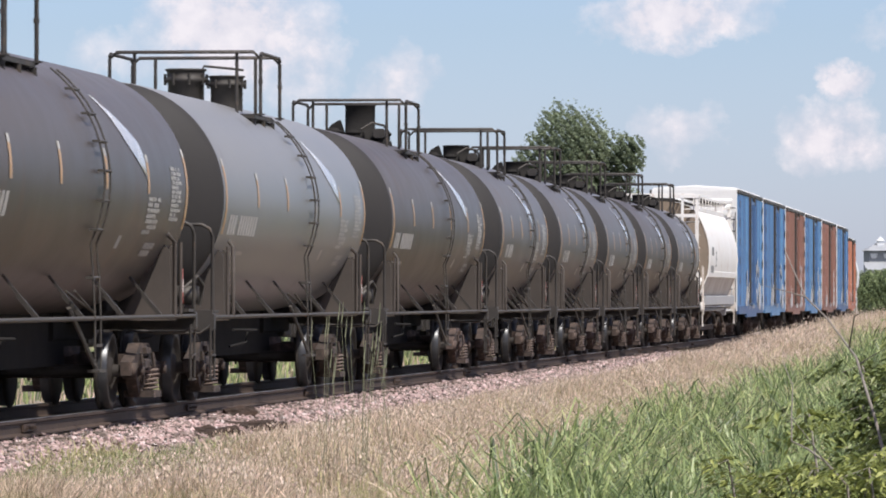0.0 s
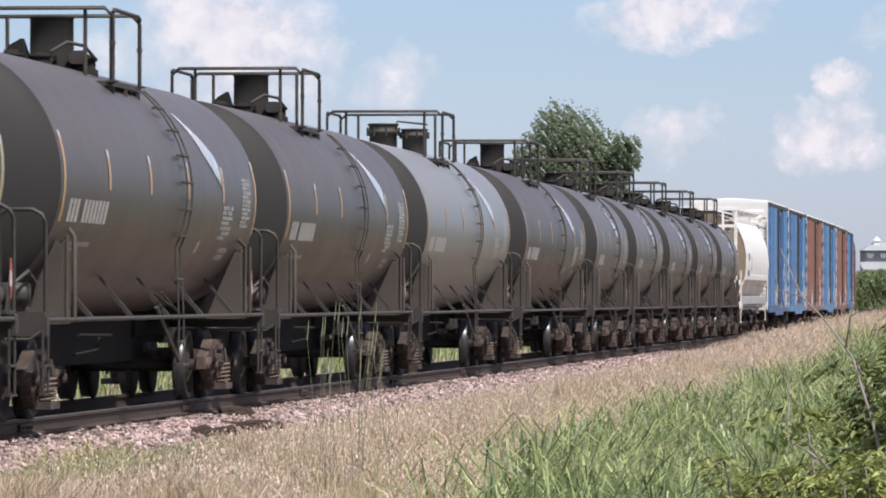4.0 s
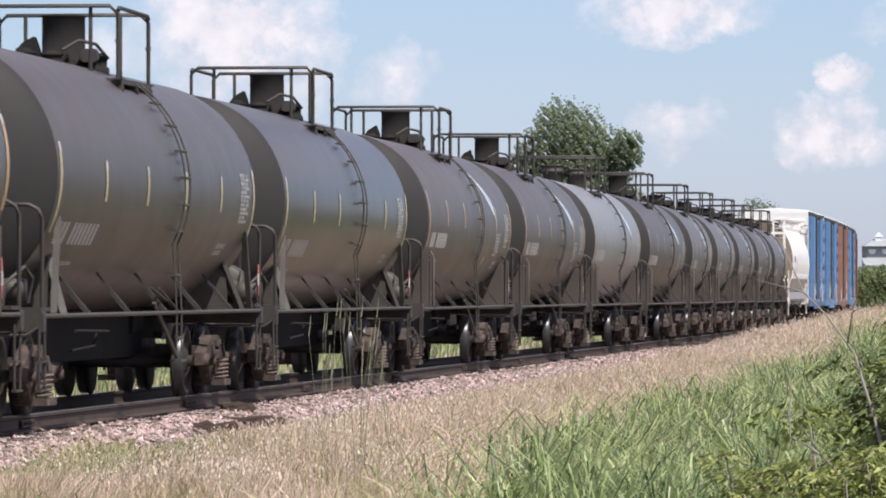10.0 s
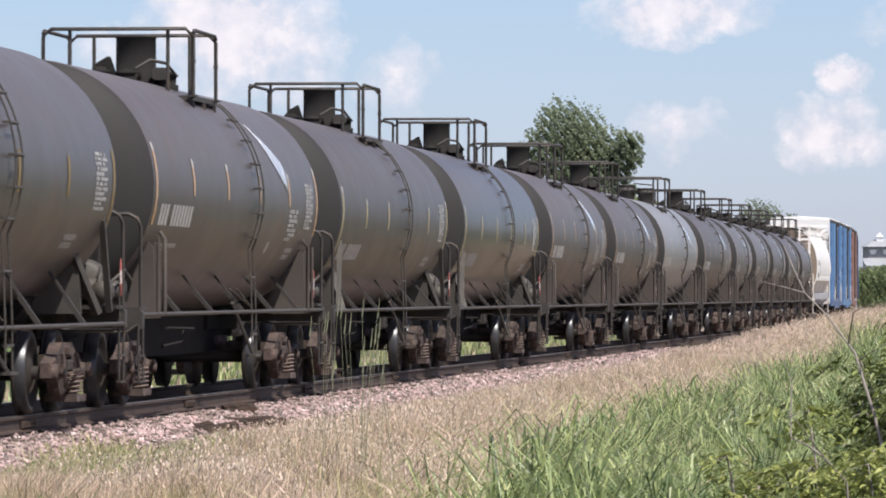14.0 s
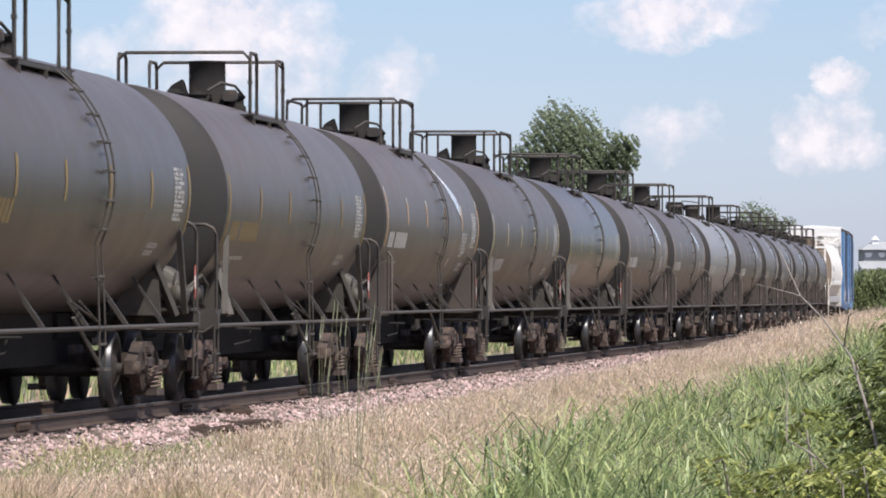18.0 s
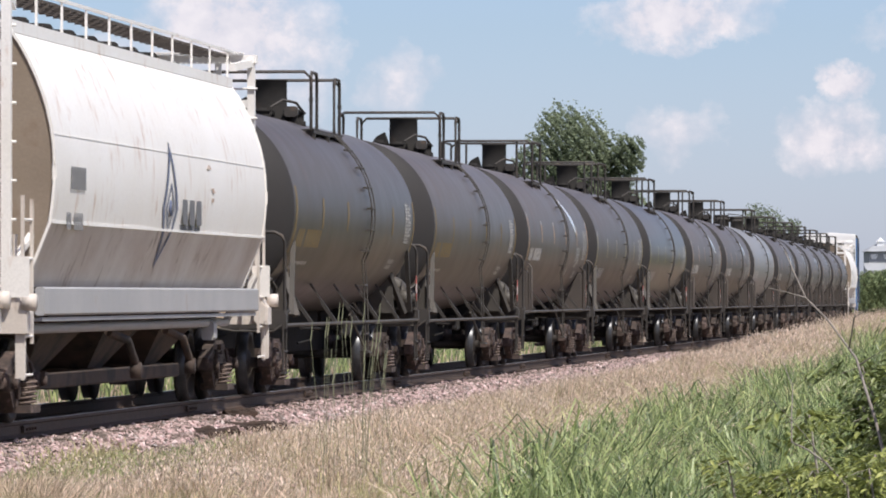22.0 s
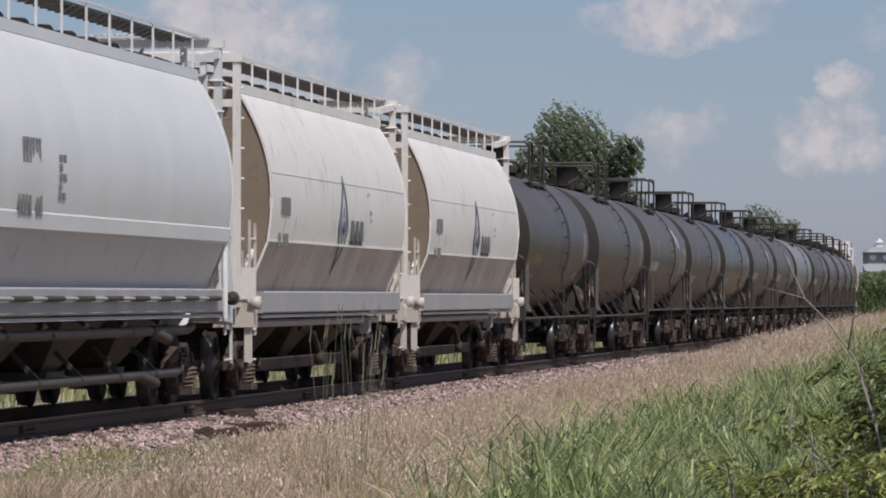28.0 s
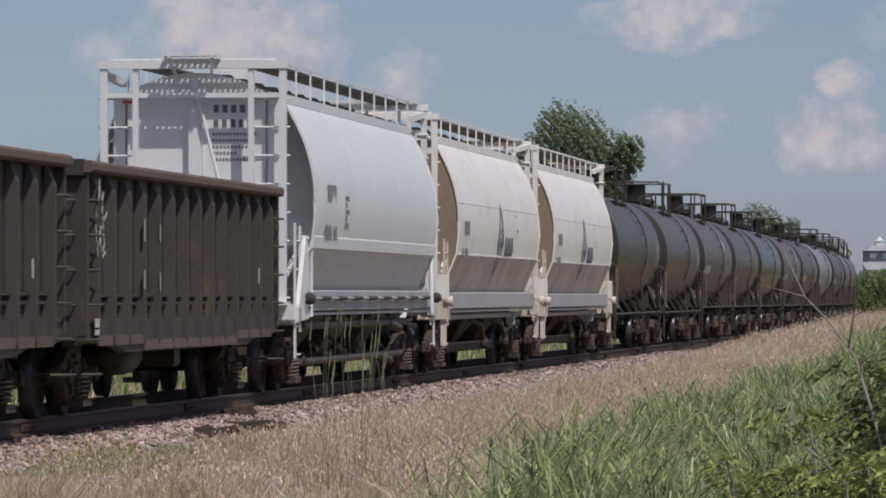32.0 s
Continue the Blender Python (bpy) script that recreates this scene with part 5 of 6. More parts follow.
                vv = float(np.interp(-zz, [-p[1] for p in sec], [p[0] for p in sec])) + 0.008
                sh.box((x + bx) * -q if q > 0 else x + bx, q * vv, zz, bw, 0.004, bh)
            part(name, sh, material, car, label)["kind"] = "stuff"
        if emblem:
            flat("lettering", -hb + 1.5, 2.62, 1.0, 0.24, (6,), "mark_grey", "dark car marking, not readable")
            flat("number", -hb + 1.5, 2.12 + 0.06, 1.1, 0.22, (7,), "mark_grey", "dark car marking, not readable")
            flat("large_lettering", 1.65, 2.40, 1.75, 0.36, (3,), "mark_dark", "large dark letters drawn as plain bars")
            flat("small_lettering", 1.65, 2.19, 1.7, 0.06, (12,), "mark_dark", "line of small print")
            em = Shape()
            side_v = lambda z: float(np.interp(-z, [-p[1] for p in sec], [p[0] for p in sec])) + 0.010
            ex, ez = 0.15 * q, 2.40
            for r0, top, low, wide in ((0.62, 0.80, -0.72, 0.17), (0.34, 0.32, -0.30, 0.09)):
                corner = [(-r0, 0), (0, top), (r0, 0), (0, low)]
                for (a0, b0), (a1, b1) in zip(corner, corner[1:] + corner[:1]):
                    for k in range(6):
                        f0, f1 = k / 6, (k + 1) / 6
                        p = [(ex + a0 + (a1 - a0) * f, ez + b0 + (b1 - b0) * f) for f in (f0, f1)]
                        inner = [(ex + (x - ex) * (1 - wide / r0), ez + (z - ez) * (1 - wide / r0 * 0.75)) for x, z in p]
                        ring = [p[0], p[1], inner[1], inner[0]]
                        em.add([(x, q * side_v(z), z) for x, z in ring], [(0, 1, 2, 3)])
            em.lathe([(0.0, 0.0), (0.0, 0.10), (q * 0.012, 0.10), (q * 0.012, 0.0)], 10, "y", (ex, q * (side_v(ez) - 0.004), ez))
            part("emblem", em, "mark_blue", car, "dark blue diamond emblem in plain shapes")
            r = random.Random(31 + q)
            for k in range(3):
                px, pz = r.uniform(2.2, 4.4), r.uniform(2.5, 3.1)
                blot = Shape()
                ring = [(px + r.uniform(0.2, 1.0) * 0.26 * math.cos(j * 0.7), pz + r.uniform(0.15, 1.0) * 0.045 * math.sin(j * 0.7)) for j in range(9)]
                blot.add([(x, q * side_v(z), z) for x, z in ring], [tuple(range(9))])
                part("rust_patch", blot, "rust_spot", car, "flaked rusty spot")
        else:
            flat("lettering", -hb + 2.0, 2.86, 1.1, 0.26, (6,), "mark_grey", "dark car marking, not readable")
            flat("number", -hb + 2.0, 2.32, 1.5, 0.26, (7,), "mark_grey", "dark car marking, not readable")
            flat("small_lettering", -hb + 3.9, 2.62, 0.5, 0.5, (2, 1, 2, 1, 2), "mark_grey", "small print")
    if pipes:
        hopper_end(car, -1, half, hb, paint)
        hopper_end(car, 1, half, hb, paint)
    coupler_gear(car, half)
    for q in (-1, 1):
        truck_at(car, q * (half - 2.6))
    return car


def gondola(length, label):
    """A high-sided gondola with pressed side posts and a heavy top chord."""
    car = tagged(new("gondola_car"), label, "gondola car", "cars of the freight train")
    half = length / 2
    hb = half - 0.55
    zt = 2.80
    for q in (-1, 1):
        side = Shape().box(0, q * 1.40, 1.80, 2 * hb, 0.03, 1.95)
        part("side_sheet", side, "gondola", car)
        chord = Shape().box(0, q * 1.48, zt - 0.03, 2 * hb + 0.1, 0.24, 0.13, cham=0.03)
        part("top_chord", chord, "gon_top", car, "rusty brown top chord")
        low = Shape().prism([(-hb, 1.10), (-hb, 0.86), (-hb + 2.2, 0.80), (-hb + 3.0, 0.72), (hb - 3.0, 0.72), (hb - 2.2, 0.80), (hb, 0.86), (hb, 1.10)], q * 1.44 - 0.06, q * 1.44 + 0.06, "xz")
        part("side_sill", low, "gondola", car)
        for i in range(14):
            x = -hb + 0.75 + (2 * hb - 1.5) * i / 13
            post = Shape().prism([(x - 0.11, q * 1.42), (x - 0.07, q * 1.545), (x + 0.07, q * 1.545), (x + 0.11, q * 1.42)][::q], 0.84, zt - 0.30, "xy")
            post.add([(x - 0.11, q * 1.42, zt - 0.30), (x + 0.11, q * 1.42, zt - 0.30), (x + 0.07, q * 1.545, zt - 0.30), (x - 0.07, q * 1.545, zt - 0.30), (x - 0.08, q * 1.45, zt - 0.09), (x + 0.08, q * 1.45, zt - 0.09)],
                     [(3, 2, 5, 4), (0, 3, 4), (1, 5, 2)])
            part("side_post", post, "gondola", car)
            if i < 13:
                gap = (2 * hb - 1.5) / 13
                part("side_ledge", Shape().box(x + gap / 2, q * 1.45, 1.36, gap - 0.20, 0.07, 0.03).box(x + gap / 2, q * 1.435, 1.27, gap - 0.26, 0.05, 0.035), "gondola", car, "pressed ledge between posts")
                part("lower_lip", Shape().box(x + gap / 2, q * 1.515, 0.79 if 2 < i < 10 else 0.86, gap - 0.05, 0.03, 0.11), "gon_top", car, "worn rusty lower lip")
    part("floor", Shape().box(0, 0, 1.0, 2 * hb, 2.8, 0.08), "rust", car, "rusty car floor")
    for q in (-1, 1):
        e = Shape().box(q * hb, 0, 1.85, 0.05, 2.85, 1.9)
        for v in (-0.9, 0.0, 0.9):
            e.box(q * (hb + 0.06), v, 1.85, 0.1, 0.14, 1.85)
        e.box(q * (hb + 0.02), 0, zt - 0.04, 0.2, 3.0, 0.18)
        part("end_wall", e, "gondola", car)
        for w in (-1, 1):
            for i in range(6):
                z = 0.5 + 0.38 * i
                part("grab_iron", Shape().tube([(q * (hb - 0.08), w * 1.45, z), (q * (hb - 0.08), w * 1.60, z), (q * (hb - 0.55), w * 1.60, z), (q * (hb - 0.55), w * 1.45, z)], 0.016, 6), "gear_lt", car)
                part("grab_iron", Shape().tube([(q * hb, w * 1.40, z), (q * (hb + 0.10), w * 1.40, z), (q * (hb + 0.10), w * 0.95, z), (q * hb, w * 0.95, z)], 0.016, 6), "gear_lt", car)
            part("corner_post", Shape().box(q * (hb - 0.06), w * 1.46, 1.85, 0.14, 0.14, 1.85, cham=0.02), "gondola", car)
    under = Shape().box(0, 0, 0.80, length - 1.5, 0.36, 0.56).lathe([(-0.8, 0.0), (-0.75, 0.26), (0.75, 0.26), (0.8, 0.0)], 18, "x", (-1.5, -0.75, 0.66))
    under.tube([(-4, -1.2, 0.72), (4.5, -1.2, 0.72)], 0.025, 6).box(2.2, -0.8, 0.62, 0.5, 0.4, 0.3, cham=0.04)
    part("underframe", under, "gear", car, "underframe with an air reservoir")
    for q in (-1, 1):
        sh = Shape()
        for x, z, w, h in ((-hb + 4.0, 2.12, 0.05, 0.26), (-hb + 5.2, 2.1, 0.05, 0.2), (-hb + 4.0, 1.55, 0.05, 0.22), (-hb + 5.2, 1.52, 0.05, 0.22), (hb - 2.2, 1.62, 0.1, 0.2), (-hb + 0.55, 1.06, 0.3, 0.10), (-hb + 0.55, 0.96, 0.3, 0.06)):
            sh.box(x * -q if q > 0 else x, q * 1.552, z, w, 0.004, h)
        part("lettering", sh, "mark_white", car, "faded upright lettering, not readable")["kind"] = "stuff"
        sc = Shape()
        r = random.Random(5)
        for i in range(16):
            x, z = -hb + 0.75 + r.uniform(-0.25, 0.3), 1.75 + r.uniform(0, 0.7)
            sc.beam((x * -q if q > 0 else x, q * 1.556, z), ((x + r.uniform(-0.2, 0.2)) * (-q if q > 0 else 1), q * 1.556, z + r.uniform(0.05, 0.25)), 0.004, 0.035)
        part("scrawl", sc, "mark_white", car, "pale scrawled strokes")["kind"] = "stuff"
    coupler_gear(car, half)
    for q in (-1, 1):
        truck_at(car, q * (half - 2.3))
    return car


def boxcar(length, paint, top, label, seed):
    """A tall boxcar with ribbed sides, a plug door and a ribbed roof."""
    car = tagged(new("boxcar"), label, "boxcar", "cars of the freight train")
    half = length / 2
    hb = half - 0.55
    for q in (-1, 1):
        part("side_sheet", Shape().box(0, q * 1.47, (0.95 + top) / 2, 2 * hb, 0.05, top - 0.95), paint, car)
        for i in range(17):
            x = -hb + 0.35 + (2 * hb - 0.7) * i / 16
            if abs(x) > 1.9:
                part("side_rib", Shape().prism([(x - 0.16, q * 1.49), (x - 0.10, q * 1.55), (x + 0.10, q * 1.55), (x + 0.16, q * 1.49)][::q], 1.05, top - 0.15, "xy"), paint, car)
        door = part("door", Shape().box(0, q * 1.56, (1.15 + top - 0.25) / 2, 3.1, 0.06, top - 1.45), paint, car, "closed plug door")
        for z in np.linspace(1.4, top - 0.5, 6):
            part("door_panel", Shape().box(0, q * 1.60, z, 2.9, 0.04, 0.12), paint, door)
        for x in (-0.9, -0.4, 0.4, 0.9):
            part("locking_rod", Shape().tube([(x, q * 1.64, 1.2), (x, q * 1.64, top - 0.4)], 0.018, 6), paint, door, "upright locking rod")
        part("side_sill", Shape().box(0, q * 1.50, 0.98, 2 * hb, 0.09, 0.28).box(0, q * 1.52, 0.82, 7.0, 0.07, 0.2), paint, car, "scuffed side sill")
        part("eave", Shape().box(0, q * 1.50, top - 0.05, 2 * hb + 0.05, 0.10, 0.12), "gear_lt", car, "dirty roof edge")
        sh = Shape()
        r = random.Random(seed)
        for i in range(7):
            x0, w0 = r.uniform(-hb + 0.8, hb - 2.5), r.uniform(0.9, 1.8)
            tall = r.uniform(0.6, 1.9)
            for j in range(9):
                x, z, wd, ht = x0 + w0 * r.random(), 1.0 + tall * r.random() ** 1.6, r.uniform(0.10, 0.45), r.uniform(0.12, 0.6)
                k = r.uniform(-0.2, 0.2)
                y = q * (1.556 + 0.0006 * (7 * i + j % 7))
                sh.add([(x, y, z), (x + wd, y, z + k * 0.3), (x + wd + k, y, z + ht), (x + k, y, z + ht * 0.8)], [(0, 1, 2, 3)])
        part("scrawl", sh, "mark_chalk", car, "pale painted scrawl on the lower side")["kind"] = "stuff"
        # flat dark plates on the side, painting the shade inside the ladder openings
        for e in (-1, 1):
            for i in range(6):
                part("ladder_recess", Shape().box(e * (hb - 0.42), q * 1.556, 1.35 + 0.66 * i, 0.34, 0.006, 0.26), "gear", car, "dark plate painted as a shaded ladder opening")
        for x in (-1.62, 1.62):
            part("door_post", Shape().box(x, q * 1.57, (1.1 + top) / 2, 0.12, 0.09, top - 1.3), "gear", car, "dark door post")
    roof = Shape().prism([(-1.5, top), (-1.46, top + 0.03), (0, top + 0.12), (1.46, top + 0.03), (1.5, top)], -hb, hb)
    roof = part("roof", roof, "galv", car, "pale ribbed metal roof")
    for i in range(14):
        x = -hb + 0.4 + (2 * hb - 0.8) * i / 13
        part("roof_rib", Shape().prism([(-1.46, top + 0.03), (-1.44, top + 0.09), (0, top + 0.18), (1.44, top + 0.09), (1.46, top + 0.03)], x - 0.06, x + 0.06), "galv", roof)
    for q in (-1, 1):
        wall = part("end_wall", Shape().box(q * hb, 0, (0.95 + top) / 2, 0.06, 2.95, top - 0.95), "galv", car, "pale ribbed car end")
        for z in np.linspace(1.3, top - 0.4, 9):
            part("end_rib", Shape().prism([(q * (hb + 0.03), z - 0.10), (q * (hb + 0.09), z - 0.05), (q * (hb + 0.09), z + 0.05), (q * (hb + 0.03), z + 0.10)][::q], -1.3, 1.3, "xz"), "galv", wall)
        for w in (-1, 1):
            lad = Shape()
            for i in range(11):
                z = 0.5 + 0.40 * i
                if z < top - 0.2:
                    lad.tube([(q * (hb + 0.12), w * 1.42, z), (q * (hb + 0.12), w * 0.95, z)], 0.018, 6)
            lad.box(q * (hb + 0.10), w * 1.42, 2.4, 0.03, 0.03, 3.9)
            part("ladder", lad, "gear", car, "dark ladder at the corner")
    part("underframe", Shape().box(0, 0, 0.80, length - 1.2, 0.4, 0.6).box(0, -0.8, 0.7, 1.2, 0.4, 0.35), "gear", car, "dark underframe")
    coupler_gear(car, half)
    for q in (-1, 1):
        truck_at(car, q * (half - 2.4))
    return car


# ---- the train: rear coupling of each car, metres along the track at the start ----
CARS = []


def put(car, rear, front):
    car.matrix_basis = track_pose((rear + front) / 2)
    CARS.append((car, (rear + front) / 2))
    return car


def put_copy(src, rear, front, paint=None, label="", top_by=0.0):
    car = copy_thing(src, track_pose((rear + front) / 2))
    if paint:
        for o in car.children:
            if o.name.split(".")[0] == "shell":
                o.data = o.data.copy()
                o.data.materials[0] = M[paint]
    # the deck and its fittings do not sit at the same place on every car
    for o in car.children:
        if o.name.split(".")[0] in ("platform", "grating", "railing", "valve_housing", "side_fitting", "valve", "vent_pipe"):
            o.location.x += top_by
    tagged(car, label)
    CARS.append((car, (rear + front) / 2))
    return car


put(gondola(17.3, "dark brown ribbed gondola car with a rusty top chord"), -238.2, -220.6)
put_copy(CARS[0][0], -220.6, -203.0, label="dark brown ribbed gondola car coupled behind a pale hopper")
put(covered_hopper(20.5, "grey_white", "sill_grey", "grey_white", True, False, "pale grey covered hopper with smooth curved sides and unloading pipes"), -202.0, -181.4)
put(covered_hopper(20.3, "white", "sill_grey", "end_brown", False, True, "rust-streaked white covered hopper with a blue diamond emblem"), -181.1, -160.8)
put_copy(CARS[3][0], -160.6, -139.8, label="white covered hopper with blue emblem, next to a tank car")
bare_strut = put(tank_car(18.9, "tank", "mark_yellow", False, False, True, "dull black tank car with yellow lettering and bare struts", (-1.6, 2.0), 0.93, False, 0.98, 15, -16), -139.5, -120.3)
put_copy(bare_strut, -120.3, -101.3, label="dull black tank car with yellow lettering and a hand brake drum")
with_plates = put(tank_car(18.9, "tank", "mark_white", True, True, False, "dark grey tank car with a bright streak on its flank"), -101.3, -83.0)
plain = put(tank_car(18.9, "tank", "mark_white", False, False, True, "dusty dark grey tank car with faded white lettering", (-0.3, 2.1), 0.93, False, 1.10, 15, -25), -83.0, -63.9)
put_copy(plain, -63.9, -45.1, "tank_gloss", "glossy blue-grey tank car with faded white lettering")
put_copy(with_plates, -45.1, -25.4, label="dark grey tank car with web plates and a bright streak")
put_copy(with_plates, -25.4, -7.0, label="dark grey tank car with orange stripes and a bright streak", top_by=-1.0)
put(tank_car(18.9, "tank_light", "mark_white", True, True, False, "light grey tank car with two low manways on top", twin=True, half_deck=1.06), -7.0, 12.5)
put_copy(with_plates, 12.5, 32.2, label="brownish grey tank car with a bright streak on its flank")
short = put(tank_car(13.75, "tank_blue", "mark_white", True, True, False, "short blue-grey tank car with a bright streak", (-0.9, 0.7)), 32.2, 46.2)
for k, (a, b) in enumerate(((46.2, 60.2), (60.2, 74.0), (74.0, 88.0), (88.0, 101.6))):
    put_copy(short, a, b, ("tank_blue", "tank_blue", "tank", "tank_blue")[k], ("short blue-grey tank car", "short blue-grey tank car with a dusty belly", "short dark grey tank car", "short dark grey tank car coupled to a white hopper")[k])
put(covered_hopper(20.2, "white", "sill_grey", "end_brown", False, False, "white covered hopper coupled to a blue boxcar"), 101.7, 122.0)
blue = put(boxcar(18.3, "blue", 5.12, "tall blue boxcar with a pale roof and scuffed sill", 3), 122.0, 140.6)
put_copy(blue, 140.6, 160.4, label="tall blue boxcar with scuffed lower sides")
brown = put(boxcar(18.6, "brown", 5.12, "tall reddish brown boxcar with white marks", 9), 160.4, 179.4)
put_copy(blue, 179.4, 199.3, label="lighter blue boxcar between two brown ones")
put_copy(brown, 199.3, 219.2, label="reddish brown boxcar behind a blue one")
put_copy(blue, 219.2, 240.4, label="deep blue boxcar behind a brown one")
put(boxcar(18.4, "orange", 4.7, "orange-red boxcar, lower than the blue ones", 12), 240.4, 259.2)
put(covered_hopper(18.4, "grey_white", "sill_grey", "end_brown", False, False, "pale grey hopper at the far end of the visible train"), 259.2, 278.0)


def motions():
    """The train rolls along the track; every axle turns with it."""
    turns = [(t / 10, math.degrees(run(t / 10) / WHEEL_R)) for t in range(321)]
    for car, mid in CARS:
        walk(car, [(t, track_pose(mid + run(t))) for t in range(0, 33, 2)])
        for b in car.children:
            for w in b.children:
                if w.name.split(".")[0] == "wheelset":
                    x = w.matrix_basis.translation.x
                    walk(w, [(t, pose(x, 0, WHEEL_R) @ Matrix.Rotation(radians(a), 4, "Y")) for t, a in turns])


# ---- plants ----
def blades(count, place, height, width, lean, seed, fine=True, sway=1.6):
    """Many grass blades as curved strips; place gives x, y, ground height of each; fine: thin dry blades of two pieces."""
    r = np.random.default_rng(seed)
    x, y, z, hs = place(r, count)
    count = len(x)
    h = height * hs * (0.55 + 0.75 * r.random(count))
    w = width * (0.6 + 0.8 * r.random(count)) / 2
    ang = r.random(count) * 6.283
    bend = h * lean * (0.3 + 1.2 * r.random(count))
    ba = r.normal(0.2, sway, count)
    cx, sx = np.cos(ang) * w, np.sin(ang) * w
    bx, by = np.cos(ba) * bend, np.sin(ba) * bend
    if fine:
        verts = np.empty((count, 5, 3), np.float32)
        for i, (f, g, k) in enumerate(((0.0, 0.0, 1.0), (0.62, 0.38, 1.0))):
            for j, sgn in ((0, -1), (1, 1)):
                verts[:, 2 * i + j] = np.stack([x + bx * g + sgn * cx * k, y + by * g + sgn * sx * k, z + h * f - 0.02 * (i == 0)], -1)
        verts[:, 4] = np.stack([x + bx, y + by, z + h * (0.98 - 0.18 * lean)], -1)
        tri = np.array([(0, 1, 3), (0, 3, 2), (2, 3, 4)])
    else:
        verts = np.empty((count, 7, 3), np.float32)
        for i, (f, g, k) in enumerate(((0.0, 0.0, 1.0), (0.5, 0.28, 0.9), (0.86, 0.72, 0.55))):
            for j, sgn in ((0, -1), (1, 1)):
                verts[:, 2 * i + j] = np.stack([x + bx * g + sgn * cx * k, y + by * g + sgn * sx * k, z + h * f - 0.02 * (i == 0)], -1)
        verts[:, 6] = np.stack([x + bx, y + by, z + h * (0.98 - 0.18 * lean)], -1)
        tri = np.array([(0, 1, 3), (0, 3, 2), (2, 3, 5), (2, 5, 4), (4, 5, 6)])
    n = verts.shape[1]
    return verts.reshape(-1, 3), (tri[None] + n * np.arange(count)[:, None, None]).reshape(-1, 3)


def tufts(count, per, place, height, width, reach, seed, droop=0.4):
    """Grass growing in tufts: broad blades that fan out of one foot, arch over and droop at the tip."""
    r = np.random.default_rng(seed)
    x, y, z, hs = place(r, count)
    n = len(x)
    tall = height * hs * (0.75 + 0.5 * r.random(n))
    way = r.normal(0.3, 1.4, n)
    k = np.repeat(np.arange(n), per)
    m = len(k)
    a = np.where(r.random(m) < 0.55, way[k] + r.normal(0, 0.7, m), r.random(m) * 6.283)
    foot = 0.10 * r.random(m)
    bx, by, bz = x[k] + foot * np.cos(a + 1), y[k] + foot * np.sin(a + 1), z[k]
    h = tall[k] * (0.5 + 0.6 * r.random(m))
    out = h * reach * (0.25 + 1.1 * r.random(m) ** 1.4)
    w = width * (0.5 + 0.9 * r.random(m)) / 2
    face = a + r.normal(1.57, 0.7, m)
    cx, sx = np.cos(face) * w, np.sin(face) * w
    tip = 1.02 - droop * r.random(m) ** 1.5
    verts = np.empty((m, 7, 3), np.float32)
    for i, (f, g, wide) in enumerate(((0.0, 0.0, 0.7), (0.62, 0.20, 1.0), (0.97, 0.60, 0.75))):
        for j, sgn in ((0, -1), (1, 1)):
            verts[:, 2 * i + j] = np.stack([bx + np.cos(a) * out * g + sgn * cx * wide, by + np.sin(a) * out * g + sgn * sx * wide, bz + h * f - 0.02 * (i == 0)], -1)
    verts[:, 6] = np.stack([bx + np.cos(a) * out * 1.12, by + np.sin(a) * out * 1.12, bz + h * tip], -1)
    tri = np.array([(0, 1, 3), (0, 3, 2), (2, 3, 5), (2, 5, 4), (4, 5, 6)])
    return verts.reshape(-1, 3), (tri[None] + 7 * np.arange(m)[:, None, None]).reshape(-1, 3)


def band(s_lo, s_hi, v_lo, v_hi, crowd=1.0, wave=0.5):
    """Places in a strip beside the track with ragged edges; crowd > 1 thickens the near end."""
    def place(r, count):
        s = s_lo + (s_hi - s_lo) * r.random(count) ** crowd
        v = v_lo + (v_hi - v_lo) * r.random(count)
        rag = wave * (np.sin(s * 0.7) + np.sin(s * 0.23 + 1) + np.sin(s * 1.9 + 2) * 0.5)
        v = v + rag * np.clip((v - v_lo) / max(0.1, v_hi - v_lo), 0, 1)
        x, y, _ = at(s, v)
        keep = np.abs(x) < 0.083 * y + 1.2
        s, v, x, y = s[keep], v[keep], x[keep], y[keep]
        clump = np.clip(0.40 + 0.25 * (np.abs(v) - 2.2), 0.35, 1.0) * (0.85 + 0.45 * np.sin(x * 2.1 + np.sin(y * 0.8)) * np.sin(y * 1.3 + x))
        return x, y, ground_z(x, y), clump
    return place


def stuff(name, data, material, label, category="grass"):
    ob = new(name, raw_mesh(name, *data, material))
    return tagged(ob, label, category, kind="stuff")


stuff("dry_grass", blades(260000, band(-36, 80, 2.15, 8.2, 1.7), 0.46, 0.0068, 0.36, 11), "straw", "pale dry grass beside the ballast")
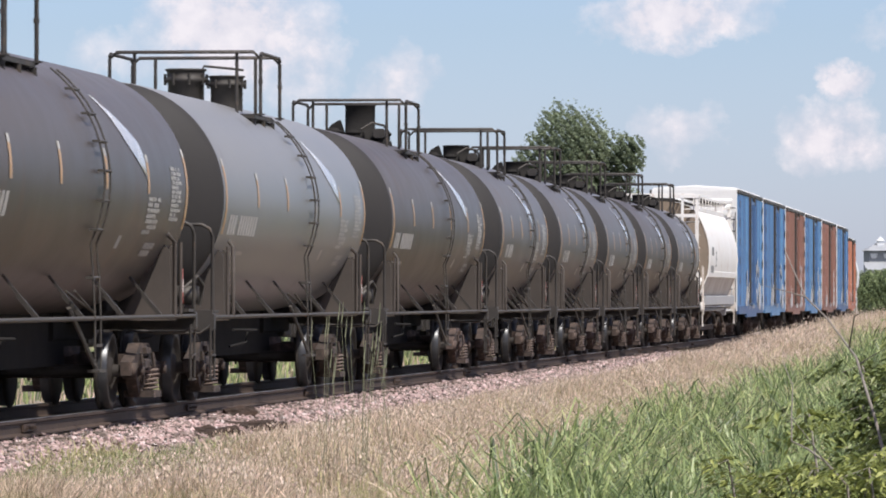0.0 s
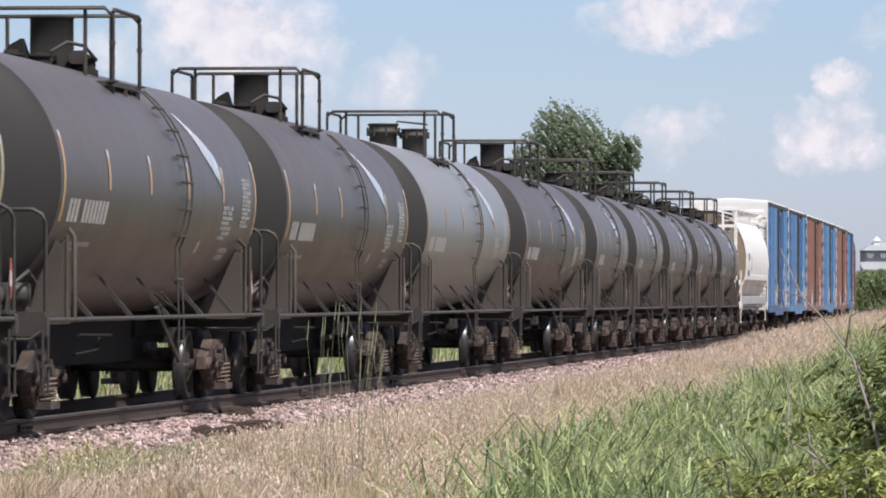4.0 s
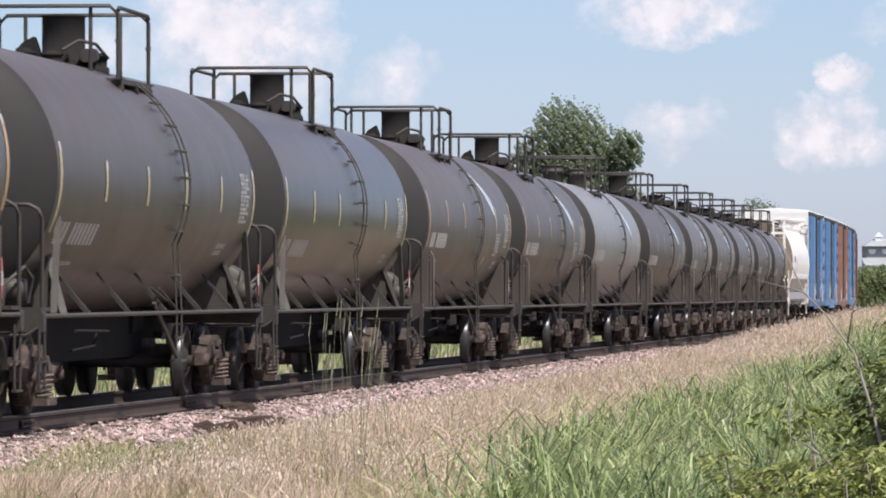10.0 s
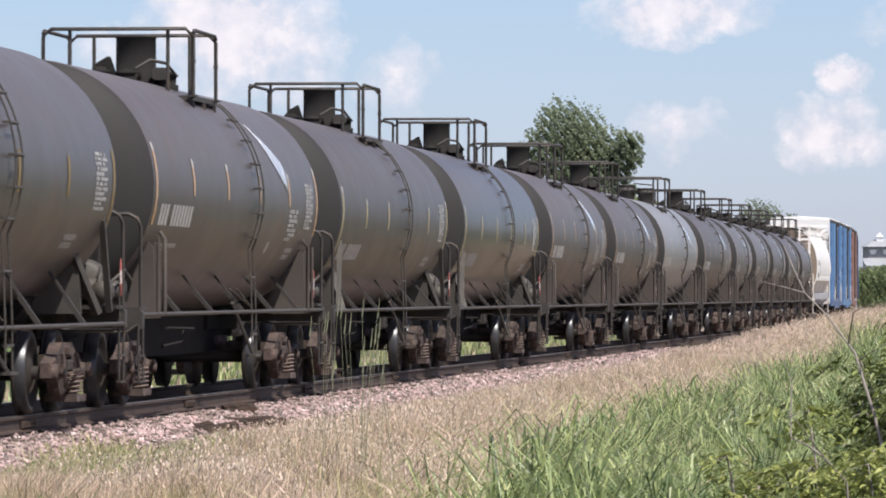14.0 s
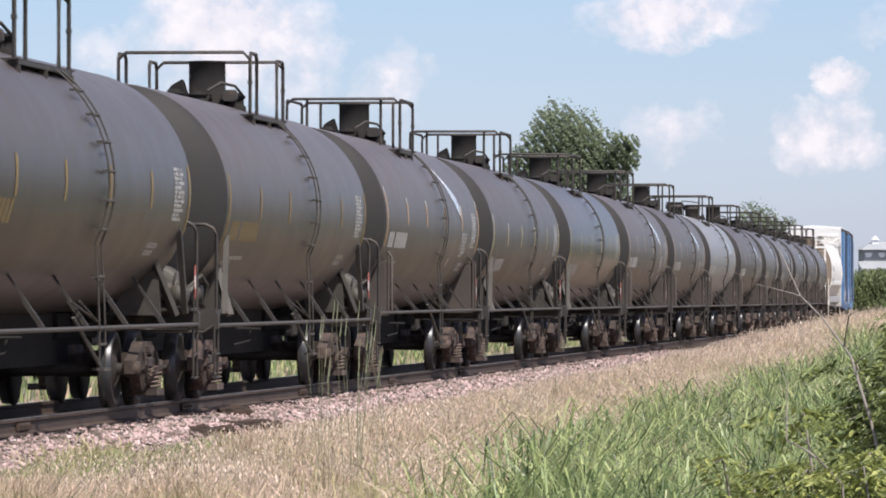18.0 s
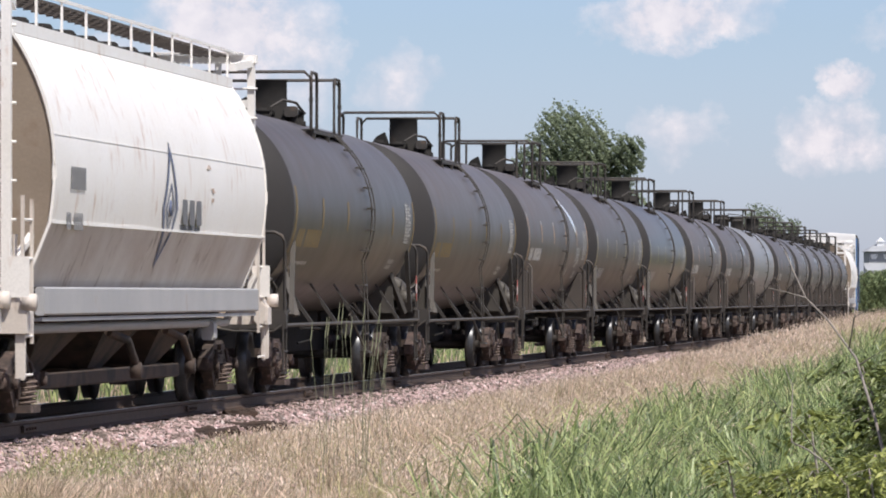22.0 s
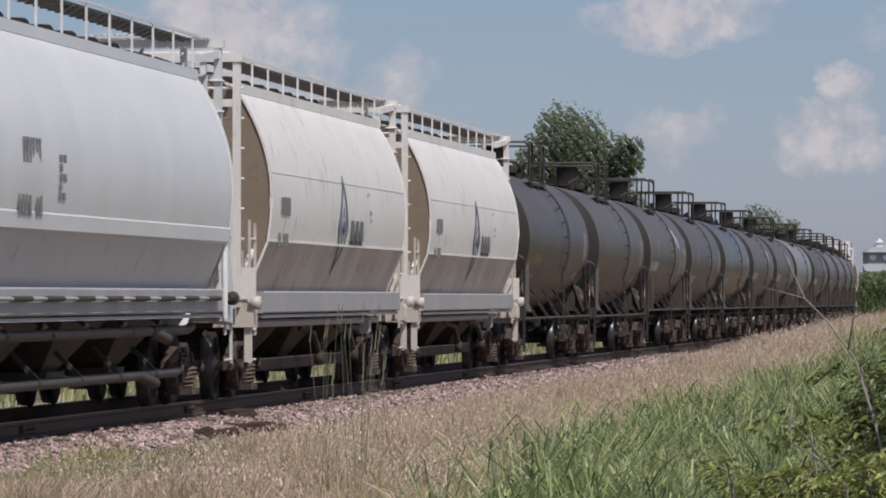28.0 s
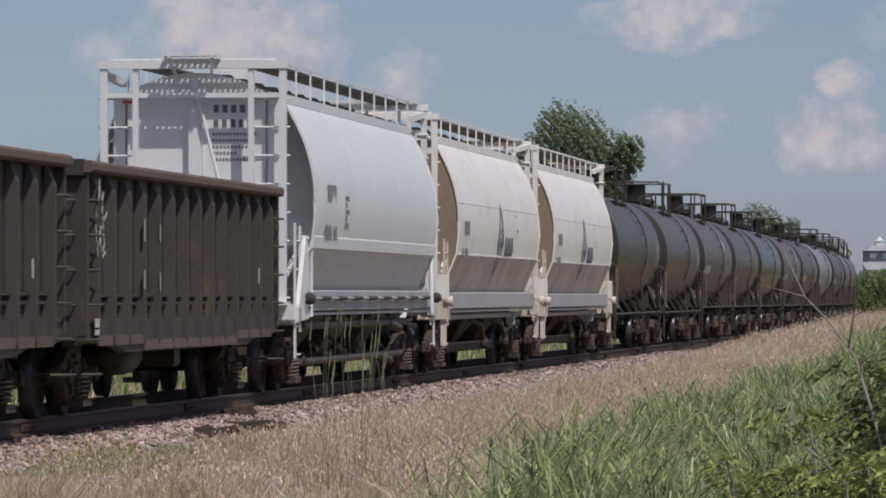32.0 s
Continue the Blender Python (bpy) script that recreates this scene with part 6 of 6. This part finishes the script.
def seed_heads(count, place, height, size, seed):
    """Loose pale seed heads at the tops of the dry grass, each a small twisted spindle."""
    r = np.random.default_rng(seed)
    x, y, z, hs = place(r, count)
    count = len(x)
    top = z + height * hs * (0.7 + 0.5 * r.random(count))
    a, t = r.random(count) * 6.283, r.normal(0, 0.5, count)
    ln = size * (0.6 + 0.8 * r.random(count))
    ux, uy, uz = np.cos(a) * np.sin(t), np.sin(a) * np.sin(t), np.cos(t)
    sx, sy = -np.sin(a) * ln * 0.22, np.cos(a) * ln * 0.22
    p = np.stack([np.stack([x - ux * ln / 2, y - uy * ln / 2, top - uz * ln / 2], -1), np.stack([x + sx, y + sy, top], -1), np.stack([x + ux * ln / 2, y + uy * ln / 2, top + uz * ln / 2], -1), np.stack([x - sx, y - sy, top], -1)], 1)
    tri = np.array([(0, 1, 2), (0, 2, 3)])
    return p.reshape(-1, 3), (tri[None] + 4 * np.arange(count)[:, None, None]).reshape(-1, 3)


def edge_band(s_lo, s_hi, width, shift, crowd, thin=1.0):
    """Places beyond the line where the green grass begins, thinning out towards that line."""
    def place(r, count):
        s = s_lo + (s_hi - s_lo) * r.random(count) ** crowd
        line = np.interp(s, (-38, -30, -18, -8, 4, 15, 30, 55, 90, 140), (7.6, 7.15, 6.75, 6.7, 6.9, 7.3, 7.4, 6.9, 6.8, 7.2))
        line = line + 0.30 * np.sin(s * 0.9) + 0.25 * np.sin(s * 0.37 + 1) + 0.2 * np.sin(s * 2.3 + 2)
        v = line + shift + width * r.random(count) ** thin
        x, y, _ = at(s, v)
        patch = 0.5 + 0.5 * np.sin(x * 1.7 + 0.8 * np.sin(y * 0.5)) * np.sin(y * 0.62 + 1.3 * np.sin(x * 0.9))
        keep = (np.abs(x) < 0.083 * y + 1.2) & (r.random(count) < 0.35 + 0.65 * patch)
        x, y, patch = x[keep], y[keep], patch[keep]
        return x, y, ground_z(x, y), 0.62 + 0.50 * patch
    return place


stuff("seed_heads", seed_heads(60000, band(-34, 80, 2.6, 7.6, 1.7), 0.46, 0.034, 31), "seed", "small pale seed heads over the dry grass")
stuff("seed_heads", seed_heads(30000, band(50, 170, 2.5, 11.0, 1.4), 0.48, 0.055, 32), "seed", "pale seed heads over the far dry grass")
stuff("dry_grass", blades(120000, band(50, 190, 2.3, 11.5, 1.4), 0.50, 0.014, 0.35, 12), "straw", "pale dry grass on the far bank")
stuff("dry_grass", blades(26000, edge_band(-38, 110, 7.0, -0.9, 1.4), 0.74, 0.010, 0.9, 20, True, 1.5), "straw", "dry stalks standing among the green grass")
stuff("mixed_grass", blades(70000, band(-34, 60, 2.2, 8.5, 1.6), 0.40, 0.0065, 0.5, 13), "olive", "half-dry olive grass among the straw")
stuff("mixed_grass", blades(40000, edge_band(-38, 130, 7.5, -0.7, 1.4), 0.70, 0.0115, 0.8, 19, True, 1.5), "olive", "half-dry tall olive grass on the bank")
stuff("tall_grass", tufts(4700, 26, edge_band(-40, 60, 5.5, 0.35, 1.4, 0.8), 0.72, 0.0155, 1.0, 14, 0.6), "green", "tall green grass in drooping tufts on the bank")
stuff("tall_grass", tufts(1900, 22, edge_band(15, 140, 7.0, 0.8, 1.4, 0.8), 0.78, 0.022, 0.75, 15, 0.5), "green", "tall green grass further along the bank")
stuff("weed_tufts", blades(5000, band(-38, 60, 2.6, 6.5, 1.6), 0.34, 0.010, 0.8, 21, False), "green", "small green weeds among the straw")
stuff("short_grass", blades(7000, band(-32, -14, 2.1, 3.1, 1.0), 0.5, 0.010, 0.6, 16), "green", "short green tufts at the edge of the stones")
stuff("field_grass", blades(14000, band(-30, 160, -30.0, -3.2, 1.2), 0.4, 0.03, 0.4, 17), "straw", "dry grass beyond the track")
stuff("field_grass", blades(42000, band(-30, 160, -30.0, -4.0, 1.2), 0.45, 0.03, 0.4, 18), "green", "green grass beyond the track")


def crown_leaves(count, height, spread, size, seed):
    """Leaves filling a crown of several uneven lobes, with gaps between the sprays."""
    r = np.random.default_rng(seed)
    d = r.normal(0, 1, (count, 3))
    d /= np.linalg.norm(d, axis=1)[:, None]
    k = seed * 1.7
    lump = 1 + 0.06 * np.sin(5 * d[:, 0] + 3 * d[:, 2] + k) + 0.07 * np.sin(9 * d[:, 1] - 7 * d[:, 2] + 2 * k) + 0.06 * np.sin(17 * d[:, 0] + 13 * d[:, 2] - k) + 0.05 * np.sin(29 * d[:, 0] - 23 * d[:, 2] + 11 * d[:, 1])
    rad = lump * r.random(count) ** 0.42 * (1 + 0.10 * r.random(count) ** 6)
    # lobes: sideways, height, half width, half height, share
    lobes = np.array([(-0.06, 0.74, 0.66, 0.20, 0.34), (0.30, 0.68, 0.62, 0.18, 0.20), (0.90, 0.735, 0.26, 0.085, 0.08), (0.60, 0.65, 0.42, 0.14, 0.13), (-0.62, 0.64, 0.42, 0.13, 0.12), (0.0, 0.52, 0.85, 0.16, 0.16)])
    pick = r.choice(len(lobes), count, p=lobes[:, 4] / lobes[:, 4].sum())
    c, wide = lobes[pick], lobes[pick, 2] * spread
    p = d * rad[:, None] * np.stack([wide, wide, lobes[pick, 3] * height], -1)
    p += np.stack([c[:, 0] * spread, 0.3 * spread * np.sin(pick * 2.4), c[:, 1] * height], -1)
    sprays = np.sin(p[:, 0] * 5.1 + k) * np.sin(p[:, 1] * 4.3) * np.sin(p[:, 2] * 4.7 + p[:, 0] * 1.9) + 0.5 * np.sin(p[:, 0] * 11 + p[:, 2] * 9)
    p = p[sprays > -0.22]
    n = len(p)
    a = r.normal(0, 1, (n, 3)) * (1, 1, 0.7) - (0, 0, 0.3)
    a /= np.linalg.norm(a, axis=1)[:, None]
    b = np.cross(a, r.normal(0, 1, (n, 3)))
    b /= np.linalg.norm(b, axis=1)[:, None]
    s = (size * (0.6 + 0.8 * r.random(n)))[:, None]
    verts = np.stack([p - a * s, p + b * s * 0.45, p + a * s, p - b * s * 0.45], 1).reshape(-1, 3)
    tri = np.array([(0, 1, 2), (0, 2, 3)])
    return verts, (tri[None] + 4 * np.arange(n)[:, None, None]).reshape(-1, 3)


def tree(x, y, height, spread, seed, label, n_leaf=26000, leaf=0.16, crown="leaf_tree", low=False):
    """A broad-leaved tree: tapered trunk, forked limbs, and a crown of leaf clumps with gaps."""
    t = tagged(new("tree"), label, "tree")
    z0 = float(ground_z(np.array([x]), np.array([y]))[0])
    t.location = (x, y, z0)
    r = random.Random(seed)
    part("trunk", Shape().tube([(0, 0, -0.3), (0.05, 0.03, height * 0.2), (0.1, -0.05, height * 0.45), (0.0, 0.1, height * 0.75)], height * 0.028, 10, height * 0.008), "bark", t, "grey-brown tapered trunk")
    for i in range(14):
        f = (i + 0.5) / 14
        a = i * 2.4 + r.uniform(-0.4, 0.4)
        w = spread * (0.8 - 0.5 * f ** 2)
        tip = (w * math.cos(a), w * math.sin(a), height * (0.30 + 0.58 * f))
        part("limb", Shape().tube([(0.05, 0, height * (0.12 + 0.45 * f)), (tip[0] * 0.45, tip[1] * 0.45, height * (0.2 + 0.55 * f)), tip], height * 0.009, 6, 0.02), "bark", t)
    verts, tris = crown_leaves(n_leaf, height, spread, leaf, seed)
    if low:
        verts = (verts - (0, 0, 0.36 * height)) * (1, 1, 1.5)
    part("crown", raw_mesh("crown", verts, tris, crown), crown, t, "uneven crown of small leaves")
    return t


tree(0.0220 * 330, 330, 13.7, 3.55, 4, "broad green tree with an uneven crown behind the train", 120000, 0.085)
tree(0.0280 * 350, 350, 7.9, 2.0, 14, "lower olive green tree beside a taller one", 40000, 0.08, "leaf_far")
tree(0.0327 * 352, 352, 9.3, 1.7, 15, "small olive green tree behind the train", 14000, 0.08, "leaf_far")
tree(0.0545 * 420, 420, 9.4, 2.4, 8, "small far tree beyond the train", 22000, 0.085)
tree(0.0655 * 520, 520, 6.9, 1.9, 9, "low far tree by the bend", 14000, 0.085)
for k, (px, d, h, w) in enumerate(((0.0735, 420, 3.6, 2.2), (0.0765, 400, 3.7, 2.4), (0.0800, 430, 3.6, 2.6), (0.084, 410, 3.8, 2.6), (0.071, 470, 3.4, 2.2), (0.075, 440, 3.9, 2.4))):
    tree(px * d, d, h, w, 30 + k, "low green thicket on the far side of the field", 18000, 0.085, "leaf_far", True)


def bush(x, y, radius, tall, count, seed, label, leaf=0.032, paint="leaf", shoots=26):
    """A leafy shrub: arching shoots with pointed leaves in rows along them, drooping at the tips."""
    b = tagged(new("bush"), label, "bush")
    b.location = (x, y, float(ground_z(np.array([x]), np.array([y]))[0]))
    r = random.Random(seed)
    nr = np.random.default_rng(seed)
    place, along = [], []
    for i in range(shoots):
        a, d = r.uniform(0, 6.283), radius * math.sqrt(r.random())
        tip = Vector((d * math.cos(a), d * math.sin(a), tall * (0.35 + 0.65 * r.random()) * (1 - 0.25 * (d / radius) ** 2)))
        knee = Vector((tip.x * 0.45, tip.y * 0.45, tip.z * 0.62))
        foot = Vector((tip.x * 0.15, tip.y * 0.15, -0.1))
        droop = tip + Vector((math.cos(a), math.sin(a), -0.35)) * 0.12
        part("stem", Shape().tube([foot, knee, tip, droop], 0.011, 5, 0.003), "twig", b, "thin stem")
        per = count // shoots
        f = nr.random(per) ** 0.75
        p0, p1, p2 = np.array(knee), np.array(tip), np.array(droop)
        c = np.where((f < 0.8)[:, None], p0 + (p1 - p0) * (f / 0.8)[:, None], p1 + (p2 - p1) * ((f - 0.8) / 0.2)[:, None])
        # side sprays leave the shoot at whole steps, so that leaves stand in clusters
        turn = np.floor(f * 9) * 2.4 + a + nr.normal(0, 0.35, per)
        far = radius * (0.10 + 0.42 * nr.random(per))
        c = c + np.stack([np.cos(turn) * far, np.sin(turn) * far, 0.10 * far - 0.6 * far ** 2 / max(radius, 0.2) + nr.normal(0, 0.02, per)], -1)
        place.append(c)
        twist = turn + nr.normal(0, 0.8, per)
        along.append(np.stack([np.cos(twist), np.sin(twist), nr.normal(-0.45, 0.35, per)], -1))
    p, a = np.concatenate(place), np.concatenate(along)
    n = len(p)
    a /= np.linalg.norm(a, axis=1)[:, None]
    side = np.cross(a, (0, 0, 1.0)) + nr.normal(0, 0.28, (n, 3))
    side /= np.linalg.norm(side, axis=1)[:, None]
    s = (leaf * (0.55 + 0.9 * nr.random(n)))[:, None]
    lift = np.cross(side, a) * s * 0.16
    verts = np.stack([p - a * s, p + side * s * 0.40 + lift - a * s * 0.15, p + a * s, p - side * s * 0.40 + lift - a * s * 0.15], 1).reshape(-1, 3)
    tri = np.array([(0, 1, 2), (0, 2, 3)])
    part("foliage", raw_mesh("foliage", verts, (tri[None] + 4 * np.arange(n)[:, None, None]).reshape(-1, 3), paint), paint, b, "dense pointed leaves in clusters")
    return b


bush(2.82, 34.0, 0.46, 2.0, 14000, 3, "tall dark green leafy shrub by the bank", 0.030, "leaf_dark", 34)
bush(3.18, 36.5, 0.48, 2.05, 8000, 5, "leafy dark shrub behind a dead branch", 0.032, "leaf_dark")
bush(2.56, 30.2, 0.38, 1.60, 10000, 6, "dark green shrub with drooping shoots", 0.029, "leaf_dark")
bush(1.98, 29.5, 0.46, 1.45, 9000, 4, "yellowish green shrub low on the bank", 0.030)
bush(2.20, 28.6, 0.46, 1.20, 9000, 8, "sprawling yellowish green shrub in the grass", 0.030)
bush(1.60, 30.0, 0.26, 1.28, 2600, 7, "small leafy shoot standing in the grass", 0.026, "leaf", 10)


def dead_branch(points, r0, label, sides):
    d = tagged(new("dead_branch"), label, "branch")
    part("stem", Shape().tube(points, r0, 7, r0 * 0.25), "twig", d)
    for q in sides:
        part("twig", Shape().tube(q, r0 * 0.5, 6, r0 * 0.12), "twig", d)
    return d


def through_air(px, py, d):
    """A place d metres ahead, by its bearing and height in thousandths."""
    return (px * d / 1000, d, 1.389 + py * d / 1000)


dead_branch([through_air(72, -66, 29.6), through_air(77.3, -36, 29.8), through_air(73.8, -21.4, 30), through_air(71.9, -15.4, 30.2), through_air(70.5, -10.8, 30.3), through_air(69.3, -9.2, 30.4), through_air(65.7, -4.3, 30.6), through_air(61.9, -0.5, 30.8), through_air(59.9, 3.9, 31), through_air(58.3, 7.6, 31.2)], 0.010,
            "bare grey branch reaching out of a bush",
            [[through_air(61.9, -0.5, 30.8), through_air(58, 0.6, 30.6), through_air(54, 1.6, 30.4)], [through_air(69.3, -9.2, 30.4), through_air(70.2, -3.8, 30.2), through_air(72.9, -2.4, 30)], [through_air(71, -12, 30.3), through_air(75, -9.5, 30.0)]])
dead_branch([through_air(72, -70, 28.6), through_air(69, -32.7, 28.6), through_air(65.2, -28.6, 28.6), through_air(62.3, -26.5, 28.6), through_air(59.5, -25.1, 28.6), through_air(59.5, -20.2, 28.7), through_air(59.7, -15.7, 28.8), through_air(58, -11.5, 28.9)], 0.007,
            "thin dead twig standing up from the grass",
            [[through_air(65.2, -28.6, 28.6), through_air(61.5, -23.6, 28.4), through_air(56.2, -17.8, 28.2)]])

# tall single stalks in front of the grass
for k in range(22):
    q = random.Random(100 + k)
    d = 47 + q.uniform(-1.5, 1.5)
    x = (-14.2 + q.gauss(0, 3.6)) * d / 1000
    top = 1.389 + q.uniform(-15, -3.5) * d / 1000
    sway = q.gauss(-0.03, 0.10)
    z0 = float(ground_z(np.array([x]), np.array([d]))[0])
    st = tagged(new("grass_stalk"), "tall thin green-grey grass stalk", "grass", "tall stalks by the track")
    part("stem", Shape().tube([(x - sway, d, z0 - 0.05), (x - sway * 0.5, d, (z0 + top) / 2), (x, d, top)], 0.0024, 5, 0.0014), "stalk", st)
    part("seed_head", Shape().tube([(x, d, top - 0.02), (x + 0.01, d, top + 0.06), (x + 0.015, d, top + 0.14)], 0.006, 5, 0.002), "stalk", st)

def clump_at(px, d_lo, d_hi, wide):
    """Places scattered about one bearing (in thousandths)."""
    def place(r, count):
        y = d_lo + (d_hi - d_lo) * r.random(count)
        x = (px + wide * r.normal(0, 1, count)) * y / 1000
        return x, y, ground_z(x, y), 0.6 + 0.5 * r.random(count)
    return place


stuff("weed_tufts", tufts(60, 14, clump_at(-13.5, 41.5, 47.5, 3.2), 0.58, 0.006, 0.35, 22), "olive", "green weeds at the foot of the tall stalks")
stuff("weed_tufts", tufts(150, 12, clump_at(-60, 56, 63, 7), 0.30, 0.009, 0.7, 23), "olive", "green weeds at the edge of the stones")

# ---- far building ----
house = tagged(new("farm_building"), "grey farm building with a hipped roof and a white cupola", "building")
hx, hy = 0.0771 * 620, 620.0
house.location = (hx, hy, 0.05)
part("wall", Shape().box(1.0, 0, 2.4, 8, 8, 7.0), "barn", house, "grey cladding")
part("roof", Shape().add([(-3.3, -4.6, 5.9), (5.3, -4.6, 5.9), (5.3, 4.6, 5.9), (-3.3, 4.6, 5.9), (-2.0, 0, 6.75), (3.8, 0, 6.75)], [(0, 1, 5, 4), (1, 2, 5), (2, 3, 4, 5), (3, 0, 4), (3, 2, 1, 0)]), "barn_roof", house, "pale grey hipped roof")
part("cupola", Shape().box(-1.6, -1.0, 6.6, 0.7, 0.7, 0.7).lathe([(6.95, 0.5), (7.4, 0.05)], 8, "z", (-1.6, -1.0, 0)).box(-1.6, -1.0, 6.95, 0.9, 0.9, 0.08), "barn_white", house, "white roof cupola")
part("lean_to_roof", Shape().add([(-3.6, -8.0, 3.9), (6.0, -8.0, 3.9), (6.0, -4.02, 4.7), (-3.6, -4.02, 4.7), (-3.6, -8.0, 3.8), (6.0, -8.0, 3.8), (6.0, -4.02, 4.6), (-3.6, -4.02, 4.6)], [(0, 1, 2, 3), (7, 6, 5, 4), (0, 4, 5, 1), (1, 5, 6, 2), (2, 6, 7, 3), (3, 7, 4, 0)]), "barn_roof", house, "pale lean-to roof")
part("lean_to_wall", Shape().box(1.2, -6.0, 1.4, 9.2, 3.9, 4.8), "barn_roof", house, "pale grey lean-to wall")
for x in (-2.5, -1.1):
    w = part("window", Shape().box(x, -4.03, 5.35, 0.5, 0.06, 0.5), "barn_white", house, "pale window")
    part("window_frame", Shape().tube([(x - 0.35, -4.08, 5.6), (x - 0.3, -4.08, 5.3), (x, -4.08, 5.12), (x + 0.3, -4.08, 5.3), (x + 0.35, -4.08, 5.6)], 0.05, 6), "barn_white", w)


# ---- rubbish beside the rail ----
def rotten_tie(s, v, length, turn, seed, label):
    """A broken, splintered piece of an old tie lying on the stones."""
    r = random.Random(seed)
    sh = Shape()
    n = 7
    for k in range(3):
        ring = []
        for i in range(n):
            x = -length / 2 + length * i / (n - 1) + r.uniform(-0.04, 0.04)
            w, h = 0.11 * (1 - 0.5 * abs(i / (n - 1) - 0.5)) * r.uniform(0.6, 1.1), 0.06 * r.uniform(0.4, 1.3)
            ring += [(x, -w + k * 0.05, 0), (x, -w * 0.6 + k * 0.05, h), (x, w * 0.5 + k * 0.05, h * 1.1), (x, w + k * 0.05, 0)]
        sh.add(ring, [(4 * i + j, 4 * i + j + 1, 4 * i + j + 5, 4 * i + j + 4) for i in range(n - 1) for j in range(3)] + [(0, 1, 2, 3), (4 * n - 1, 4 * n - 2, 4 * n - 3, 4 * n - 4)])
    ob = new("broken_tie", sh.mesh("broken_tie", M["rotten"]))
    z = float(np.interp(v, (1.7, 2.1, 2.6), (-0.23, -0.37, -0.57)))
    ob.matrix_basis = track_pose(s, v, z + 0.02) @ pose(0, 0, 0, 14, 0, turn)
    return tagged(ob, label, "wood", "rotten wood by the rail")


rotten_tie(-9.6, 1.95, 0.75, -62, 1, "dark splintered piece of an old wooden tie")
rotten_tie(-6.2, 2.0, 0.8, -75, 2, "dark rotten lump of an old wooden tie")
rotten_tie(-2.5, 1.35, 0.4, -60, 3, "small dark splinter of wood on the stones")


motions()
